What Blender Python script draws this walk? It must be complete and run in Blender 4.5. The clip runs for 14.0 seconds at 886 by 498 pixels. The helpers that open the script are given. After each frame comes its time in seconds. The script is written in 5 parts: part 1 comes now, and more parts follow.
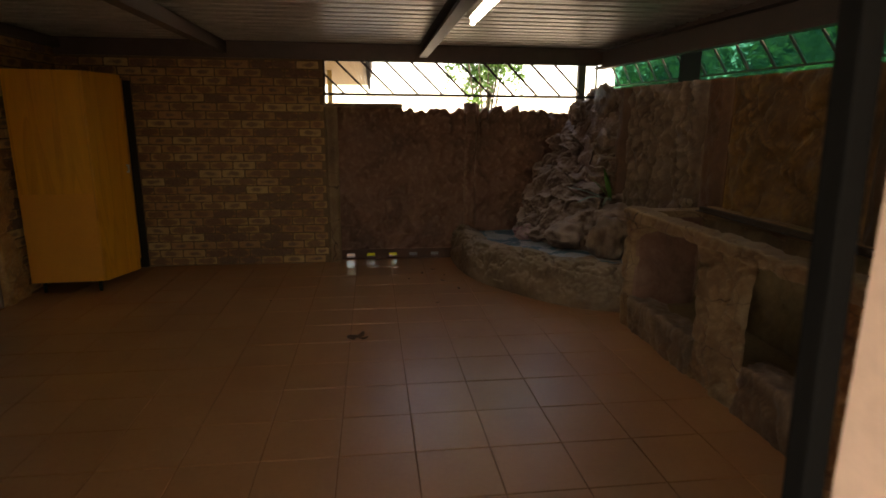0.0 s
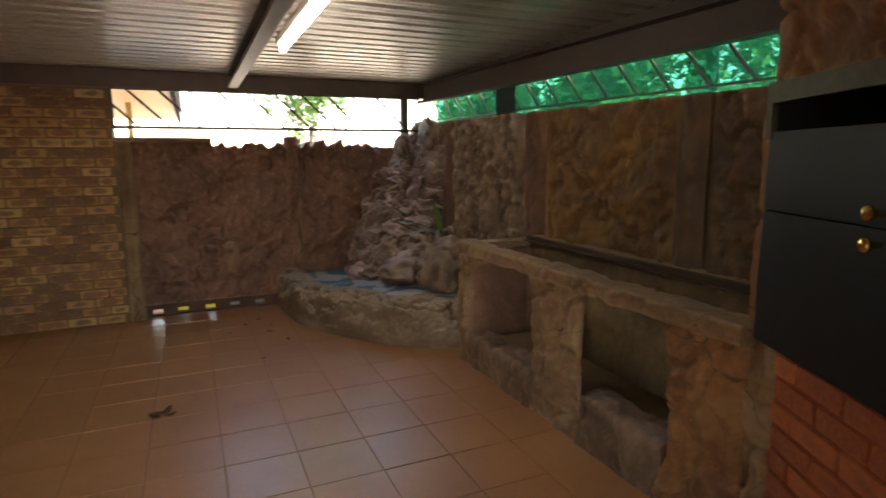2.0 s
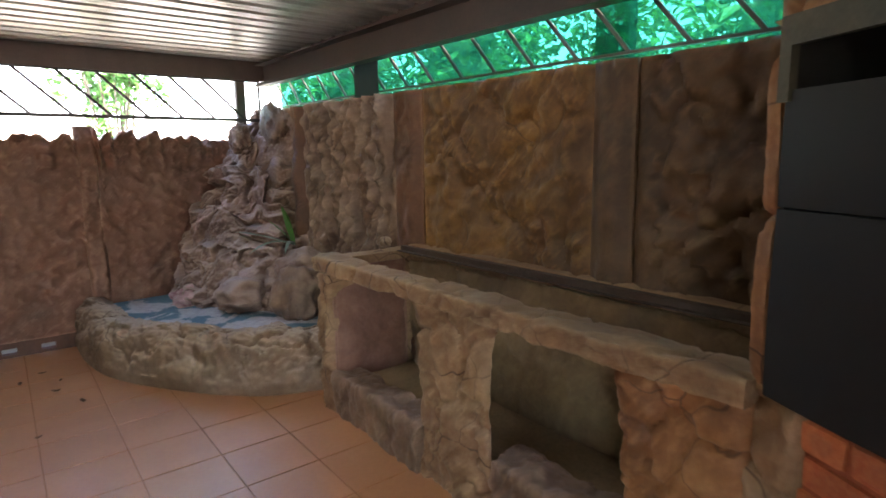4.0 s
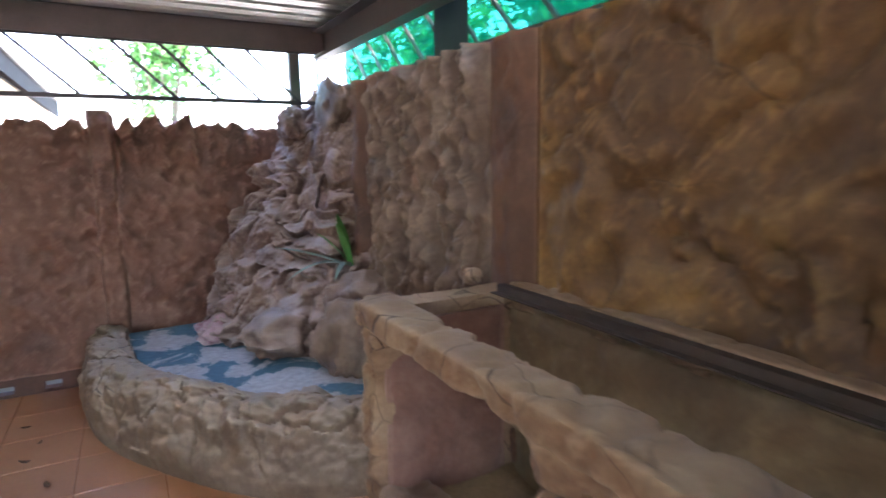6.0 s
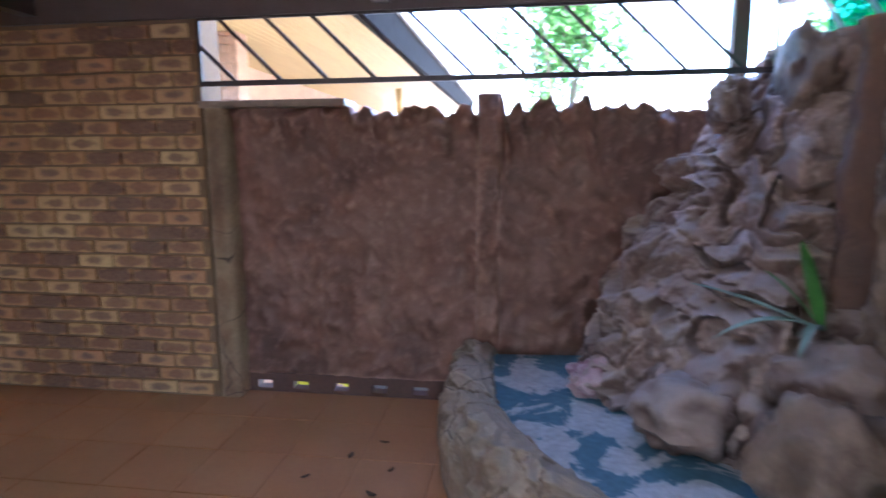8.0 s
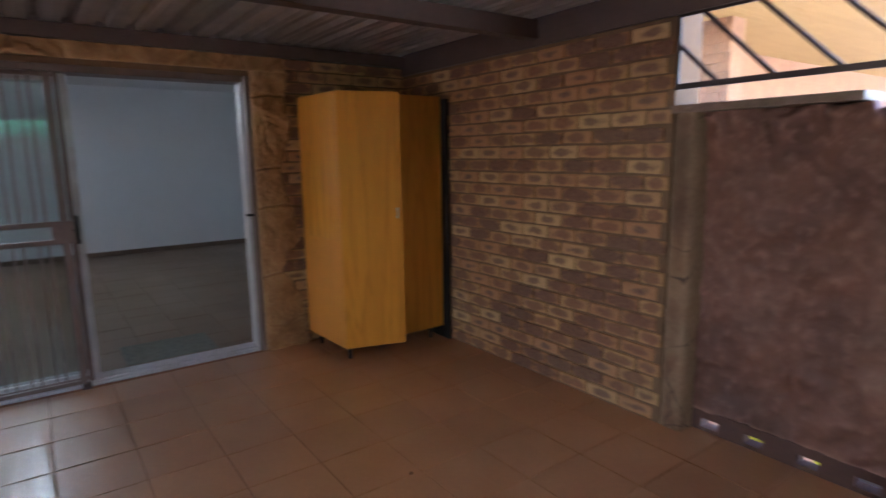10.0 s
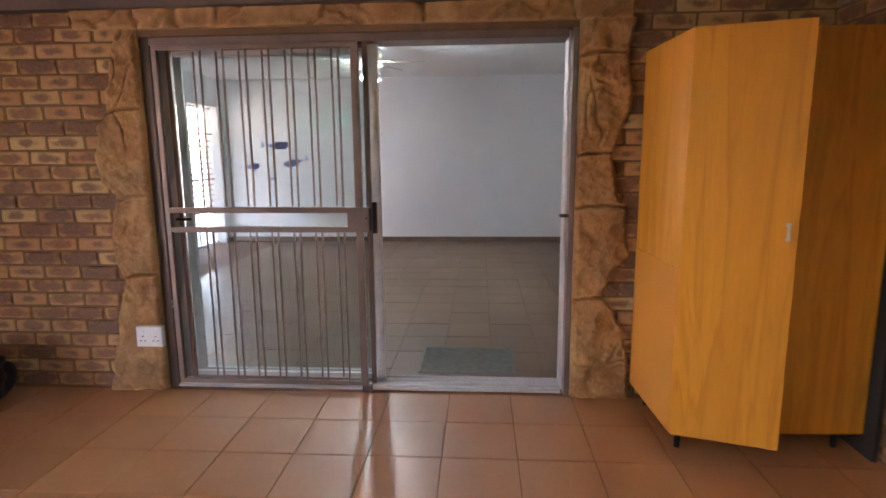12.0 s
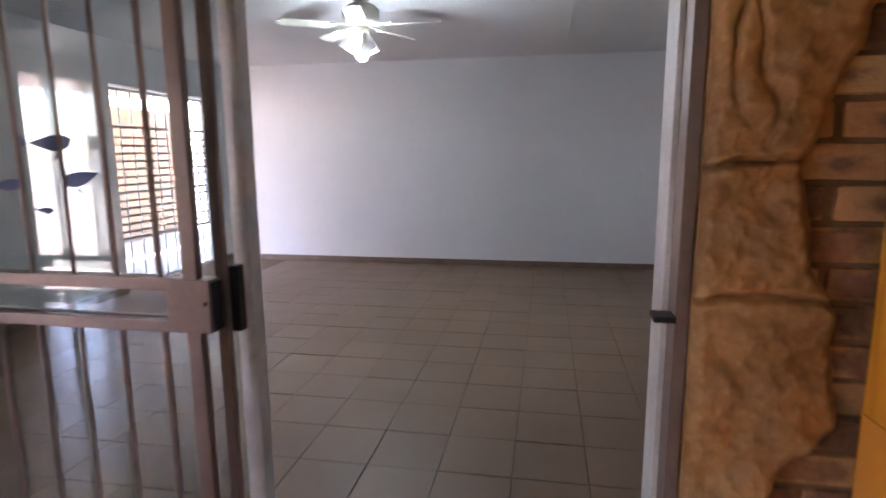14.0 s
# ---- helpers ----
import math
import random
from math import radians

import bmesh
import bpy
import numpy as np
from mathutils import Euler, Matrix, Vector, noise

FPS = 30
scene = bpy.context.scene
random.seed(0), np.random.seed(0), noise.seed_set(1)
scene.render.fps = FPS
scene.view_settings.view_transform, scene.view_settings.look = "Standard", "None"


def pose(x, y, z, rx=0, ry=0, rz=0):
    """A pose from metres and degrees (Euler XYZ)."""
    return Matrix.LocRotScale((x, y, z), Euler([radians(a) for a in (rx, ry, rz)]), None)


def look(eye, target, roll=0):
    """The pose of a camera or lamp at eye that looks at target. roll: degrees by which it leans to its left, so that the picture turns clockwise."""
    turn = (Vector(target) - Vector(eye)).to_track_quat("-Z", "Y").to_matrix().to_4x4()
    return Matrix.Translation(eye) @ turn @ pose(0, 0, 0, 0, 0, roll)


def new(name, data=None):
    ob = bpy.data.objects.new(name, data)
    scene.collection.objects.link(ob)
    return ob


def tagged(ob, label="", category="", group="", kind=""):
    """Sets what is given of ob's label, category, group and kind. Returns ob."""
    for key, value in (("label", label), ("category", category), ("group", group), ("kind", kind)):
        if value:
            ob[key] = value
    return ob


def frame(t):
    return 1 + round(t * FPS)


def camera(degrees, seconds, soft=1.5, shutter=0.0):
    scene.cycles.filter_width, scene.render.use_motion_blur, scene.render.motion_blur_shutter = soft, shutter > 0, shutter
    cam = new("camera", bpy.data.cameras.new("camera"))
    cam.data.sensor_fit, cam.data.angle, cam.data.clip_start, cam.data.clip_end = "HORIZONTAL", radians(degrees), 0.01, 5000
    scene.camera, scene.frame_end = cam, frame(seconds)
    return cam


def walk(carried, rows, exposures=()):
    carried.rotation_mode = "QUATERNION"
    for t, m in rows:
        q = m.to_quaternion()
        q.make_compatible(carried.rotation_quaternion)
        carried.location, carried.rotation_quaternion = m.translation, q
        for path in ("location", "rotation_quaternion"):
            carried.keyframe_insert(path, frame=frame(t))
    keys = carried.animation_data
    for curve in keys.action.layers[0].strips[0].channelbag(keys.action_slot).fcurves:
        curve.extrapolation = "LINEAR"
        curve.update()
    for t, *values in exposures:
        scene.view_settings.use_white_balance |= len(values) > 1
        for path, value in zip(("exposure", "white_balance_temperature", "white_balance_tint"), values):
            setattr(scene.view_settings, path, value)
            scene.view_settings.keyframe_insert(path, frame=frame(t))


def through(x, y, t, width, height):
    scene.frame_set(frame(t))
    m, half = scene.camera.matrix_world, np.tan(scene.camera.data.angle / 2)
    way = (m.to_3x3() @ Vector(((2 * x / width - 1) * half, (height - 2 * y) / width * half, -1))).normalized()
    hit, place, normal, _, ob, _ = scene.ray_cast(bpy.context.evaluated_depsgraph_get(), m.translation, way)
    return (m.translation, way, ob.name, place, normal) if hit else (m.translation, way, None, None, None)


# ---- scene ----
cam = camera(76.1, 14.0, 1.6, 0.5)
PATH = [
    (0, (0.707, 0.503, 1.537), (0.949, 2.44, 1.102), 0.4),
    (0.5, (0.717, 0.626, 1.545), (0.997, 2.569, 1.164), 0.2),
    (1, (0.775, 0.683, 1.523), (1.158, 2.62, 1.203), 0.1),
    (1.5, (0.78, 0.746, 1.53), (1.373, 2.63, 1.218), 0.0),
    (2, (0.832, 0.792, 1.526), (1.629, 2.599, 1.209), -0.4),
    (2.5, (0.867, 0.871, 1.529), (1.852, 2.582, 1.207), -0.7),
    (3, (0.941, 1.025, 1.511), (2.075, 2.642, 1.193), -0.8),
    (3.2, (0.963, 1.153, 1.506), (2.163, 2.716, 1.166), -1.2),
    (5.3, (1.766, 2.232, 1.419), (2.976, 3.798, 1.128), -0.7),
    (5.5, (1.808, 2.371, 1.424), (2.964, 3.975, 1.126), -0.9),
    (6, (1.933, 2.692, 1.41), (2.888, 4.422, 1.099), -1.0),
    (6.5, (2.026, 3.01, 1.426), (2.729, 4.853, 1.099), -1.0),
    (7, (2.033, 3.307, 1.407), (2.465, 5.233, 1.082), -0.8),
    (7.5, (1.992, 3.593, 1.426), (2.094, 5.563, 1.094), -0.6),
    (8, (1.994, 3.758, 1.401), (1.719, 5.715, 1.092), -0.3),
    (8.5, (2.053, 3.869, 1.452), (1.39, 5.726, 1.117), -0.1),
    (9, (2.118, 3.912, 1.536), (1.109, 5.599, 1.169), -0.4),
    (9.2, (2.089, 3.891, 1.546), (0.963, 5.504, 1.183), -0.4),
    (11.3, (1.433, 4.673, 1.434), (-0.533, 4.846, 1.115), -0.7),
    (11.5, (1.298, 4.737, 1.454), (-0.673, 4.803, 1.122), -0.4),
    (12, (0.849, 4.916, 1.438), (-1.118, 4.786, 1.101), -0.5),
    (12.5, (0.375, 5.056, 1.415), (-1.586, 4.848, 1.085), -0.3),
    (13, (-0.117, 5.105, 1.428), (-2.069, 4.822, 1.095), -0.4),
    (13.5, (-0.617, 5.098, 1.44), (-2.562, 4.775, 1.107), -0.2),
    (14, (-1.076, 5.124, 1.447), (-3.016, 4.77, 1.114), -0.4),
]
EXPOSURES = [(0, 2.65, 9900, 15), (1.5, 3.6, 8700, 12), (3.2, 4.42, 7300, 12), (5.5, 5.15, 5950, 13), (7, 5.0, 5500, 16), (8.5, 4.53, 5100, 18), (9, 4.25, 5100, 18), (11.3, 5.2, 6900, 31), (12.5, 5.62, 6800, 30), (14, 5.2, 6500, 32)]
walk(cam, [(t, look(eye, target, roll)) for t, eye, target, roll in PATH], EXPOSURES)

# world, sun
world = bpy.data.worlds.new("world")
scene.world = world
world.use_nodes = True
wn = world.node_tree.nodes
sky = wn.new("ShaderNodeTexSky")
sky.sky_type, sky.sun_disc = "NISHITA", False
sky.sun_elevation, sky.sun_rotation = radians(62), radians(200)
wn["Background"].inputs["Strength"].default_value = 0.15
world.node_tree.links.new(sky.outputs["Color"], wn["Background"].inputs["Color"])
sun = new("sun", bpy.data.lights.new("sun", "SUN"))
sun.data.energy, sun.data.angle, sun.data.color = 2.6, radians(0.5), (1.0, 0.95, 0.88)
sun.matrix_world = look((-0.16 * 20, -0.44 * 20, 0.88 * 20), (0, 0, 0))


# ---- materials ----
def mat(name, rough=0.7, metal=0.0):
    m = bpy.data.materials.new(name)
    m.use_nodes = True
    b = m.node_tree.nodes["Principled BSDF"]
    b.inputs["Roughness"].default_value, b.inputs["Metallic"].default_value = rough, metal
    return m, m.node_tree.nodes, m.node_tree.links, b


def coords(nodes, links, scale=(1, 1, 1)):
    tc, mp = nodes.new("ShaderNodeTexCoord"), nodes.new("ShaderNodeMapping")
    mp.inputs["Scale"].default_value = scale
    links.new(tc.outputs["Object"], mp.inputs["Vector"])
    return mp.outputs["Vector"]


def noise_of(nodes, links, vec, scale, detail=6, rough=0.6, distort=0.0):
    n = nodes.new("ShaderNodeTexNoise")
    n.inputs["Scale"].default_value, n.inputs["Detail"].default_value = scale, detail
    n.inputs["Roughness"].default_value, n.inputs["Distortion"].default_value = rough, distort
    links.new(vec, n.inputs["Vector"])
    return n.outputs["Fac"]


def ramp_of(nodes, links, fac, stops):
    r = nodes.new("ShaderNodeValToRGB")
    e = r.color_ramp.elements
    while len(e) < len(stops):
        e.new(0.5)
    for el, (p, c) in zip(e, stops):
        el.position, el.color = p, (*c, 1)
    links.new(fac, r.inputs["Fac"])
    return r.outputs["Color"]


def mixed(nodes, links, fac, a, b, mode="MIX"):
    m = nodes.new("ShaderNodeMix")
    m.data_type, m.blend_type = "RGBA", mode
    for sock, v in ((m.inputs[0], fac), (m.inputs[6], a), (m.inputs[7], b)):
        if isinstance(v, (int, float)):
            sock.default_value = v
        elif isinstance(v, tuple):
            sock.default_value = (*v, 1)
        else:
            links.new(v, sock)
    return m.outputs[2]


def bumped(nodes, links, bsdf, height, strength, distance=0.01):
    bp = nodes.new("ShaderNodeBump")
    bp.inputs["Strength"].default_value, bp.inputs["Distance"].default_value = strength, distance
    links.new(height, bp.inputs["Height"])
    links.new(bp.outputs["Normal"], bsdf.inputs["Normal"])


def plain(name, color, rough=0.6, metal=0.0, vary=0.25, scale=6.0, bump=0.1):
    """A painted or bare surface: the colour with two scales of grime, and fine relief."""
    m, n, l, b = mat(name, rough, metal)
    v = coords(n, l)
    big, fine = noise_of(n, l, v, scale), noise_of(n, l, v, scale * 9)
    dark = tuple(c * (1 - vary) for c in color)
    lite = tuple(min(1, c * (1 + vary * 0.5)) for c in color)
    c = ramp_of(n, l, big, [(0.3, dark), (0.7, lite)])
    c = mixed(n, l, 0.25, c, ramp_of(n, l, fine, [(0.35, dark), (0.65, lite)]))
    l.new(c, b.inputs["Base Color"])
    l.new(ramp_of(n, l, big, [(0.2, (rough * 0.85,) * 3), (0.8, (min(1, rough * 1.15),) * 3)]), b.inputs["Roughness"])
    bumped(n, l, b, fine, bump, 0.004)
    return m


def rocky(name, dark, mid, light, scale=2.5, rough=0.75, crest=0.6, bump=0.35, top_light=0.0, veins=0.0):
    """Painted cement rock: mottled body, pale drybrushed crests, gritty relief; upward faces lightened as if lit from
    above.
    """
    m, n, l, b = mat(name, rough)
    v = coords(n, l)
    big = noise_of(n, l, v, scale, 8, 0.65, 0.4)
    fine = noise_of(n, l, v, scale * 14, 8, 0.7)
    c = ramp_of(n, l, big, [(0.28, dark), (0.5, mid), (0.72, light)])
    c = mixed(n, l, 0.22, c, ramp_of(n, l, fine, [(0.3, dark), (0.7, light)]))
    blot = noise_of(n, l, v, scale * 0.45, 5, 0.6, 1.0)
    c = mixed(n, l, ramp_of(n, l, blot, [(0.5, (0,) * 3), (0.68, (0.55,) * 3)]), c, tuple(x * 0.7 for x in dark))
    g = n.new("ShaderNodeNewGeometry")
    # light from above put into the colour: upward faces go paler
    if top_light:
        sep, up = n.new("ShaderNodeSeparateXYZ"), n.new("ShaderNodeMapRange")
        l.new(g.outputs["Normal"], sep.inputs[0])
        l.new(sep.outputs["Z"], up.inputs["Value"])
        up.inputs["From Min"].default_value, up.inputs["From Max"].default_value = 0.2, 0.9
        up.inputs["To Max"].default_value = top_light
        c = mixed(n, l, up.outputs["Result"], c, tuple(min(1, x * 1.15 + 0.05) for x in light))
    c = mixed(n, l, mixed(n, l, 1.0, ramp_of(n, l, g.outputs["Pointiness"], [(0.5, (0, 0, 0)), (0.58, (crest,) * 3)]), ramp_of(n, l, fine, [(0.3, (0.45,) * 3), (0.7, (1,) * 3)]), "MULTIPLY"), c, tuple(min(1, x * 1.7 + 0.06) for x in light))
    height = fine
    if veins:
        off, vor, warp = n.new("ShaderNodeVectorMath"), n.new("ShaderNodeTexVoronoi"), n.new("ShaderNodeTexNoise")
        warp.inputs["Scale"].default_value, warp.inputs["Detail"].default_value = veins * 1.1, 2
        l.new(v, warp.inputs["Vector"])
        off.operation = "MULTIPLY_ADD"
        off.inputs[1].default_value = (0.6 / veins,) * 3
        l.new(warp.outputs["Color"], off.inputs[0])
        l.new(v, off.inputs[2])
        vor.feature = "DISTANCE_TO_EDGE"
        vor.inputs["Scale"].default_value = veins
        l.new(off.outputs[0], vor.inputs["Vector"])
        w0 = 0.0042 * veins
        groove = ramp_of(n, l, vor.outputs["Distance"], [(w0 * 0.35, (0, 0, 0)), (w0, (1, 1, 1))])
        part_of = ramp_of(n, l, blot, [(0.40, (0.9,) * 3), (0.58, (0.1,) * 3)])
        gap = mixed(n, l, part_of, (1.0, 1.0, 1.0), groove)
        c = mixed(n, l, gap, tuple(x * 0.5 for x in dark), c)
        height = mixed(n, l, 0.5, fine, gap)
    l.new(c, b.inputs["Base Color"])
    bumped(n, l, b, height, bump, 0.012)
    return m


def placed(nodes, links, vec, info):
    """Coordinates that run on from piece to piece."""
    add = nodes.new("ShaderNodeVectorMath")
    add.operation = "ADD"
    links.new(vec, add.inputs[0])
    links.new(info.outputs["Location"], add.inputs[1])
    return add.outputs[0]


def tiled(name, a, bcol, rough, speck=0.3, coat=0.0, coat_rough=0.2, spec=0.5):
    """Glazed floor tile, each piece a shade of its own."""
    m, n, l, b = mat(name, rough)
    g = n.new("ShaderNodeObjectInfo")
    v = placed(n, l, coords(n, l), g)
    big, fine, film = noise_of(n, l, v, 2.2, 6, 0.55), noise_of(n, l, v, 40, 4, 0.6), noise_of(n, l, v, 0.8, 5, 0.6)
    c = ramp_of(n, l, big, [(0.3, a), (0.7, bcol)])
    c = mixed(n, l, speck, c, ramp_of(n, l, fine, [(0.35, a), (0.65, bcol)]))
    c = mixed(n, l, 0.5, c, ramp_of(n, l, g.outputs["Random"], [(0.0, (0.44,) * 3), (1.0, (0.56,) * 3)]), "OVERLAY")
    c = mixed(n, l, ramp_of(n, l, film, [(0.3, (0,) * 3), (0.8, (0.35,) * 3)]), c, tuple(x * 0.6 for x in a))
    l.new(c, b.inputs["Base Color"])
    l.new(ramp_of(n, l, film, [(0.2, (rough * 0.9,) * 3), (0.8, (rough * 1.25,) * 3)]), b.inputs["Roughness"])
    b.inputs["Coat Weight"].default_value, b.inputs["Coat Roughness"].default_value = coat, coat_rough
    b.inputs["Specular IOR Level"].default_value = spec
    bumped(n, l, b, big, 0.08, 0.004)
    return m


def bricky(name, colors, rough=0.85, burn=0.85):
    """Face brick: each brick a colour of its own, with burnt dark cores and pale edges."""
    m, n, l, b = mat(name, rough)
    v = coords(n, l)
    g = n.new("ShaderNodeObjectInfo")
    k = len(colors)
    c = ramp_of(n, l, g.outputs["Random"], [((i + 0.5) / k, col) for i, col in enumerate(colors)])
    w = placed(n, l, v, g)
    big, fine = noise_of(n, l, w, 13, 5, 0.62), noise_of(n, l, w, 55, 5, 0.65)
    tc, half, size = n.new("ShaderNodeTexCoord"), n.new("ShaderNodeVectorMath"), n.new("ShaderNodeVectorMath")
    half.operation, size.operation = "SUBTRACT", "MULTIPLY"
    half.inputs[1].default_value, size.inputs[1].default_value = (0.5, 0.5, 0.5), (2.0, 0.0, 1.9)
    l.new(tc.outputs["Generated"], half.inputs[0])
    l.new(half.outputs[0], size.inputs[0])
    ln, wob = n.new("ShaderNodeVectorMath"), n.new("ShaderNodeMath")
    ln.operation, wob.operation = "LENGTH", "MULTIPLY_ADD"
    l.new(size.outputs[0], ln.inputs[0])
    l.new(big, wob.inputs[0])
    wob.inputs[1].default_value = 1.7
    shift = n.new("ShaderNodeMath")
    shift.operation = "MULTIPLY_ADD"
    l.new(g.outputs["Random"], shift.inputs[0])
    shift.inputs[1].default_value = 0.8
    l.new(ln.outputs["Value"], shift.inputs[2])
    l.new(shift.outputs[0], wob.inputs[2])
    edge = n.new("ShaderNodeMapRange")
    edge.inputs["From Min"].default_value, edge.inputs["From Max"].default_value = 1.82, 2.2
    edge.inputs["To Min"].default_value, edge.inputs["To Max"].default_value = burn, 0.0
    l.new(wob.outputs[0], edge.inputs["Value"])
    c = mixed(n, l, edge.outputs["Result"], c, ramp_of(n, l, g.outputs["Random"], [(0.1, (0.075, 0.032, 0.028)), (0.5, (0.19, 0.068, 0.036)), (0.9, (0.10, 0.052, 0.046))]))
    c = mixed(n, l, 0.22, c, ramp_of(n, l, fine, [(0.3, (0.08, 0.05, 0.04)), (0.7, (0.52, 0.32, 0.15))]))
    l.new(c, b.inputs["Base Color"])
    bumped(n, l, b, fine, 0.6, 0.006)
    return m


def woody(name, a, bcol, axis=2, rough=0.35, scale=1.0):
    """Varnished veneer with long grain along one axis."""
    m, n, l, b = mat(name, rough)
    s = [5.5 * scale] * 3
    s[axis] = 0.42 * scale
    v = coords(n, l, s)
    big, fine, pale = noise_of(n, l, v, 1.5, 4, 0.5, 1.1), noise_of(n, l, v, 16, 5, 0.65, 0.2), noise_of(n, l, v, 0.5, 3, 0.5)
    mid = tuple((x + y) / 2 for x, y in zip(a, bcol))
    c = ramp_of(n, l, big, [(0.30, mid), (0.44, bcol), (0.50, a), (0.53, mid), (0.70, bcol)])
    c = mixed(n, l, 0.25, c, ramp_of(n, l, fine, [(0.3, a), (0.62, bcol)]))
    c = mixed(n, l, 0.30, c, ramp_of(n, l, pale, [(0.35, mid), (0.65, bcol)]))
    l.new(c, b.inputs["Base Color"])
    bumped(n, l, b, fine, 0.08, 0.002)
    return m


def leafmat(name, color, through=0.5):
    """Thin leaf: light comes through it."""
    m, n, l, b = mat(name, 0.5)
    b.inputs["Base Color"].default_value = (*color, 1)
    tl, mx, tone = n.new("ShaderNodeBsdfTranslucent"), n.new("ShaderNodeMixShader"), n.new("ShaderNodeNewGeometry")
    c = ramp_of(n, l, tone.outputs["Random Per Island"], [(0.0, tuple(x * 0.6 for x in color)), (1.0, tuple(min(1, x * 1.4) for x in color))])
    l.new(c, b.inputs["Base Color"])
    l.new(c, tl.inputs["Color"])
    mx.inputs[0].default_value = through
    l.new(b.outputs[0], mx.inputs[1])
    l.new(tl.outputs[0], mx.inputs[2])
    l.new(mx.outputs[0], n["Material Output"].inputs["Surface"])
    return m


def glow(name, color, strength):
    m = bpy.data.materials.new(name)
    m.use_nodes = True
    b = m.node_tree.nodes["Principled BSDF"]
    b.inputs["Emission Color"].default_value, b.inputs["Emission Strength"].default_value = (*color, 1), strength
    b.inputs["Base Color"].default_value = (0.9, 0.9, 0.9, 1)
    return m


M_TILE = tiled("patio_tile", (0.45, 0.190, 0.070), (0.55, 0.265, 0.112), 0.36, 0.3, 0.28, 0.24, 0.8)
M_GROUT = plain("grout", (0.34, 0.155, 0.068), 0.9)
M_ROOMTILE = tiled("room_tile", (0.225, 0.140, 0.086), (0.265, 0.172, 0.112), 0.45)
M_ROOMGROUT = plain("room_grout", (0.20, 0.130, 0.085), 0.9)
M_BRICK = bricky("face_brick", [(0.45, 0.20, 0.068), (0.40, 0.165, 0.058), (0.56, 0.32, 0.115), (0.43, 0.19, 0.066), (0.62, 0.40, 0.17), (0.46, 0.215, 0.085)], 0.7, 0.84)
M_MORTAR = plain("mortar", (0.19, 0.112, 0.056), 0.95, bump=0.4, scale=12)
M_REDMORTAR = plain("red_mortar", (0.27, 0.068, 0.024), 0.95, bump=0.4, scale=12)
M_REDBRICK = bricky("red_brick", [(0.44, 0.088, 0.022), (0.37, 0.070, 0.018), (0.50, 0.120, 0.034)], 0.85, 0.3)
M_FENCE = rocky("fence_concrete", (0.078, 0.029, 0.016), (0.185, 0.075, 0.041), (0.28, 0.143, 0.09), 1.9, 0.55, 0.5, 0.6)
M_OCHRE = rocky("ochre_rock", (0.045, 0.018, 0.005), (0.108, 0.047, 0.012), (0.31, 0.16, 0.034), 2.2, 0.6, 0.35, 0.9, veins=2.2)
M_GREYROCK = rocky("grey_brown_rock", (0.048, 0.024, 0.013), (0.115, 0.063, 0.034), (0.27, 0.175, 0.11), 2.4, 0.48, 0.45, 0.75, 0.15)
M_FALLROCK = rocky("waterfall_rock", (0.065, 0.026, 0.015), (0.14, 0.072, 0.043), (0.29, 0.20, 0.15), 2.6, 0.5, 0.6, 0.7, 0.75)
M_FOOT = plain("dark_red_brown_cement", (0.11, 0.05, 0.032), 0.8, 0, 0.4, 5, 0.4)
M_RIM = rocky("pale_topped_rim_rock", (0.085, 0.047, 0.026), (0.19, 0.118, 0.066), (0.31, 0.225, 0.15), 3.2, 0.65, 0.3, 0.7, 0.75, veins=2.6)
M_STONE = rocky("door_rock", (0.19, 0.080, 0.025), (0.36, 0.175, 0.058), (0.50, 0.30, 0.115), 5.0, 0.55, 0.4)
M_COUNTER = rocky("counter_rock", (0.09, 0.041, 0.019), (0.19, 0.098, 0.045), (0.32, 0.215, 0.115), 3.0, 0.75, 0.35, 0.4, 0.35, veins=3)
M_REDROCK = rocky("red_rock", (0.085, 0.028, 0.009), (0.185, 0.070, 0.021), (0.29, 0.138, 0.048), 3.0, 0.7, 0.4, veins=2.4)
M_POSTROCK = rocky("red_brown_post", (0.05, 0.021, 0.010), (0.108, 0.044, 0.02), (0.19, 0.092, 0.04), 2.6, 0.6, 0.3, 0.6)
M_DARKOCHRE = rocky("dark_ochre_rock", (0.032, 0.014, 0.005), (0.068, 0.032, 0.011), (0.145, 0.077, 0.025), 2.2, 0.6, 0.3)
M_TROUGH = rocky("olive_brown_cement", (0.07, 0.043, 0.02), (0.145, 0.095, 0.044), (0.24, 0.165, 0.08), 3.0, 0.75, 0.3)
M_ROOF = plain("roof_sheet", (0.55, 0.52, 0.48), 0.35, 0.6, 0.3, 3.0)
M_STEEL = plain("brown_steel", (0.115, 0.075, 0.06), 0.5, 0.2)
M_DARKBEAM = plain("dark_brown_beam", (0.060, 0.040, 0.031), 0.6, 0.1, 0.4, 5)
M_FRAMESTEEL = plain("dark_steel", (0.06, 0.04, 0.035), 0.45, 0.3)
M_GATE = plain("bronze_gate_paint", (0.22, 0.155, 0.13), 0.4, 0.3)
M_ALU = plain("anodised_aluminium", (0.64, 0.62, 0.61), 0.4, 0.15)
M_WHITE = plain("white_paint", (0.78, 0.77, 0.78), 0.8, 0, 0.04, 1.5)
M_CEIL = plain("ceiling_paint", (0.80, 0.79, 0.79), 0.8, 0, 0.05, 1.5)
M_SKIRT = plain("brown_skirting", (0.20, 0.13, 0.09), 0.5)
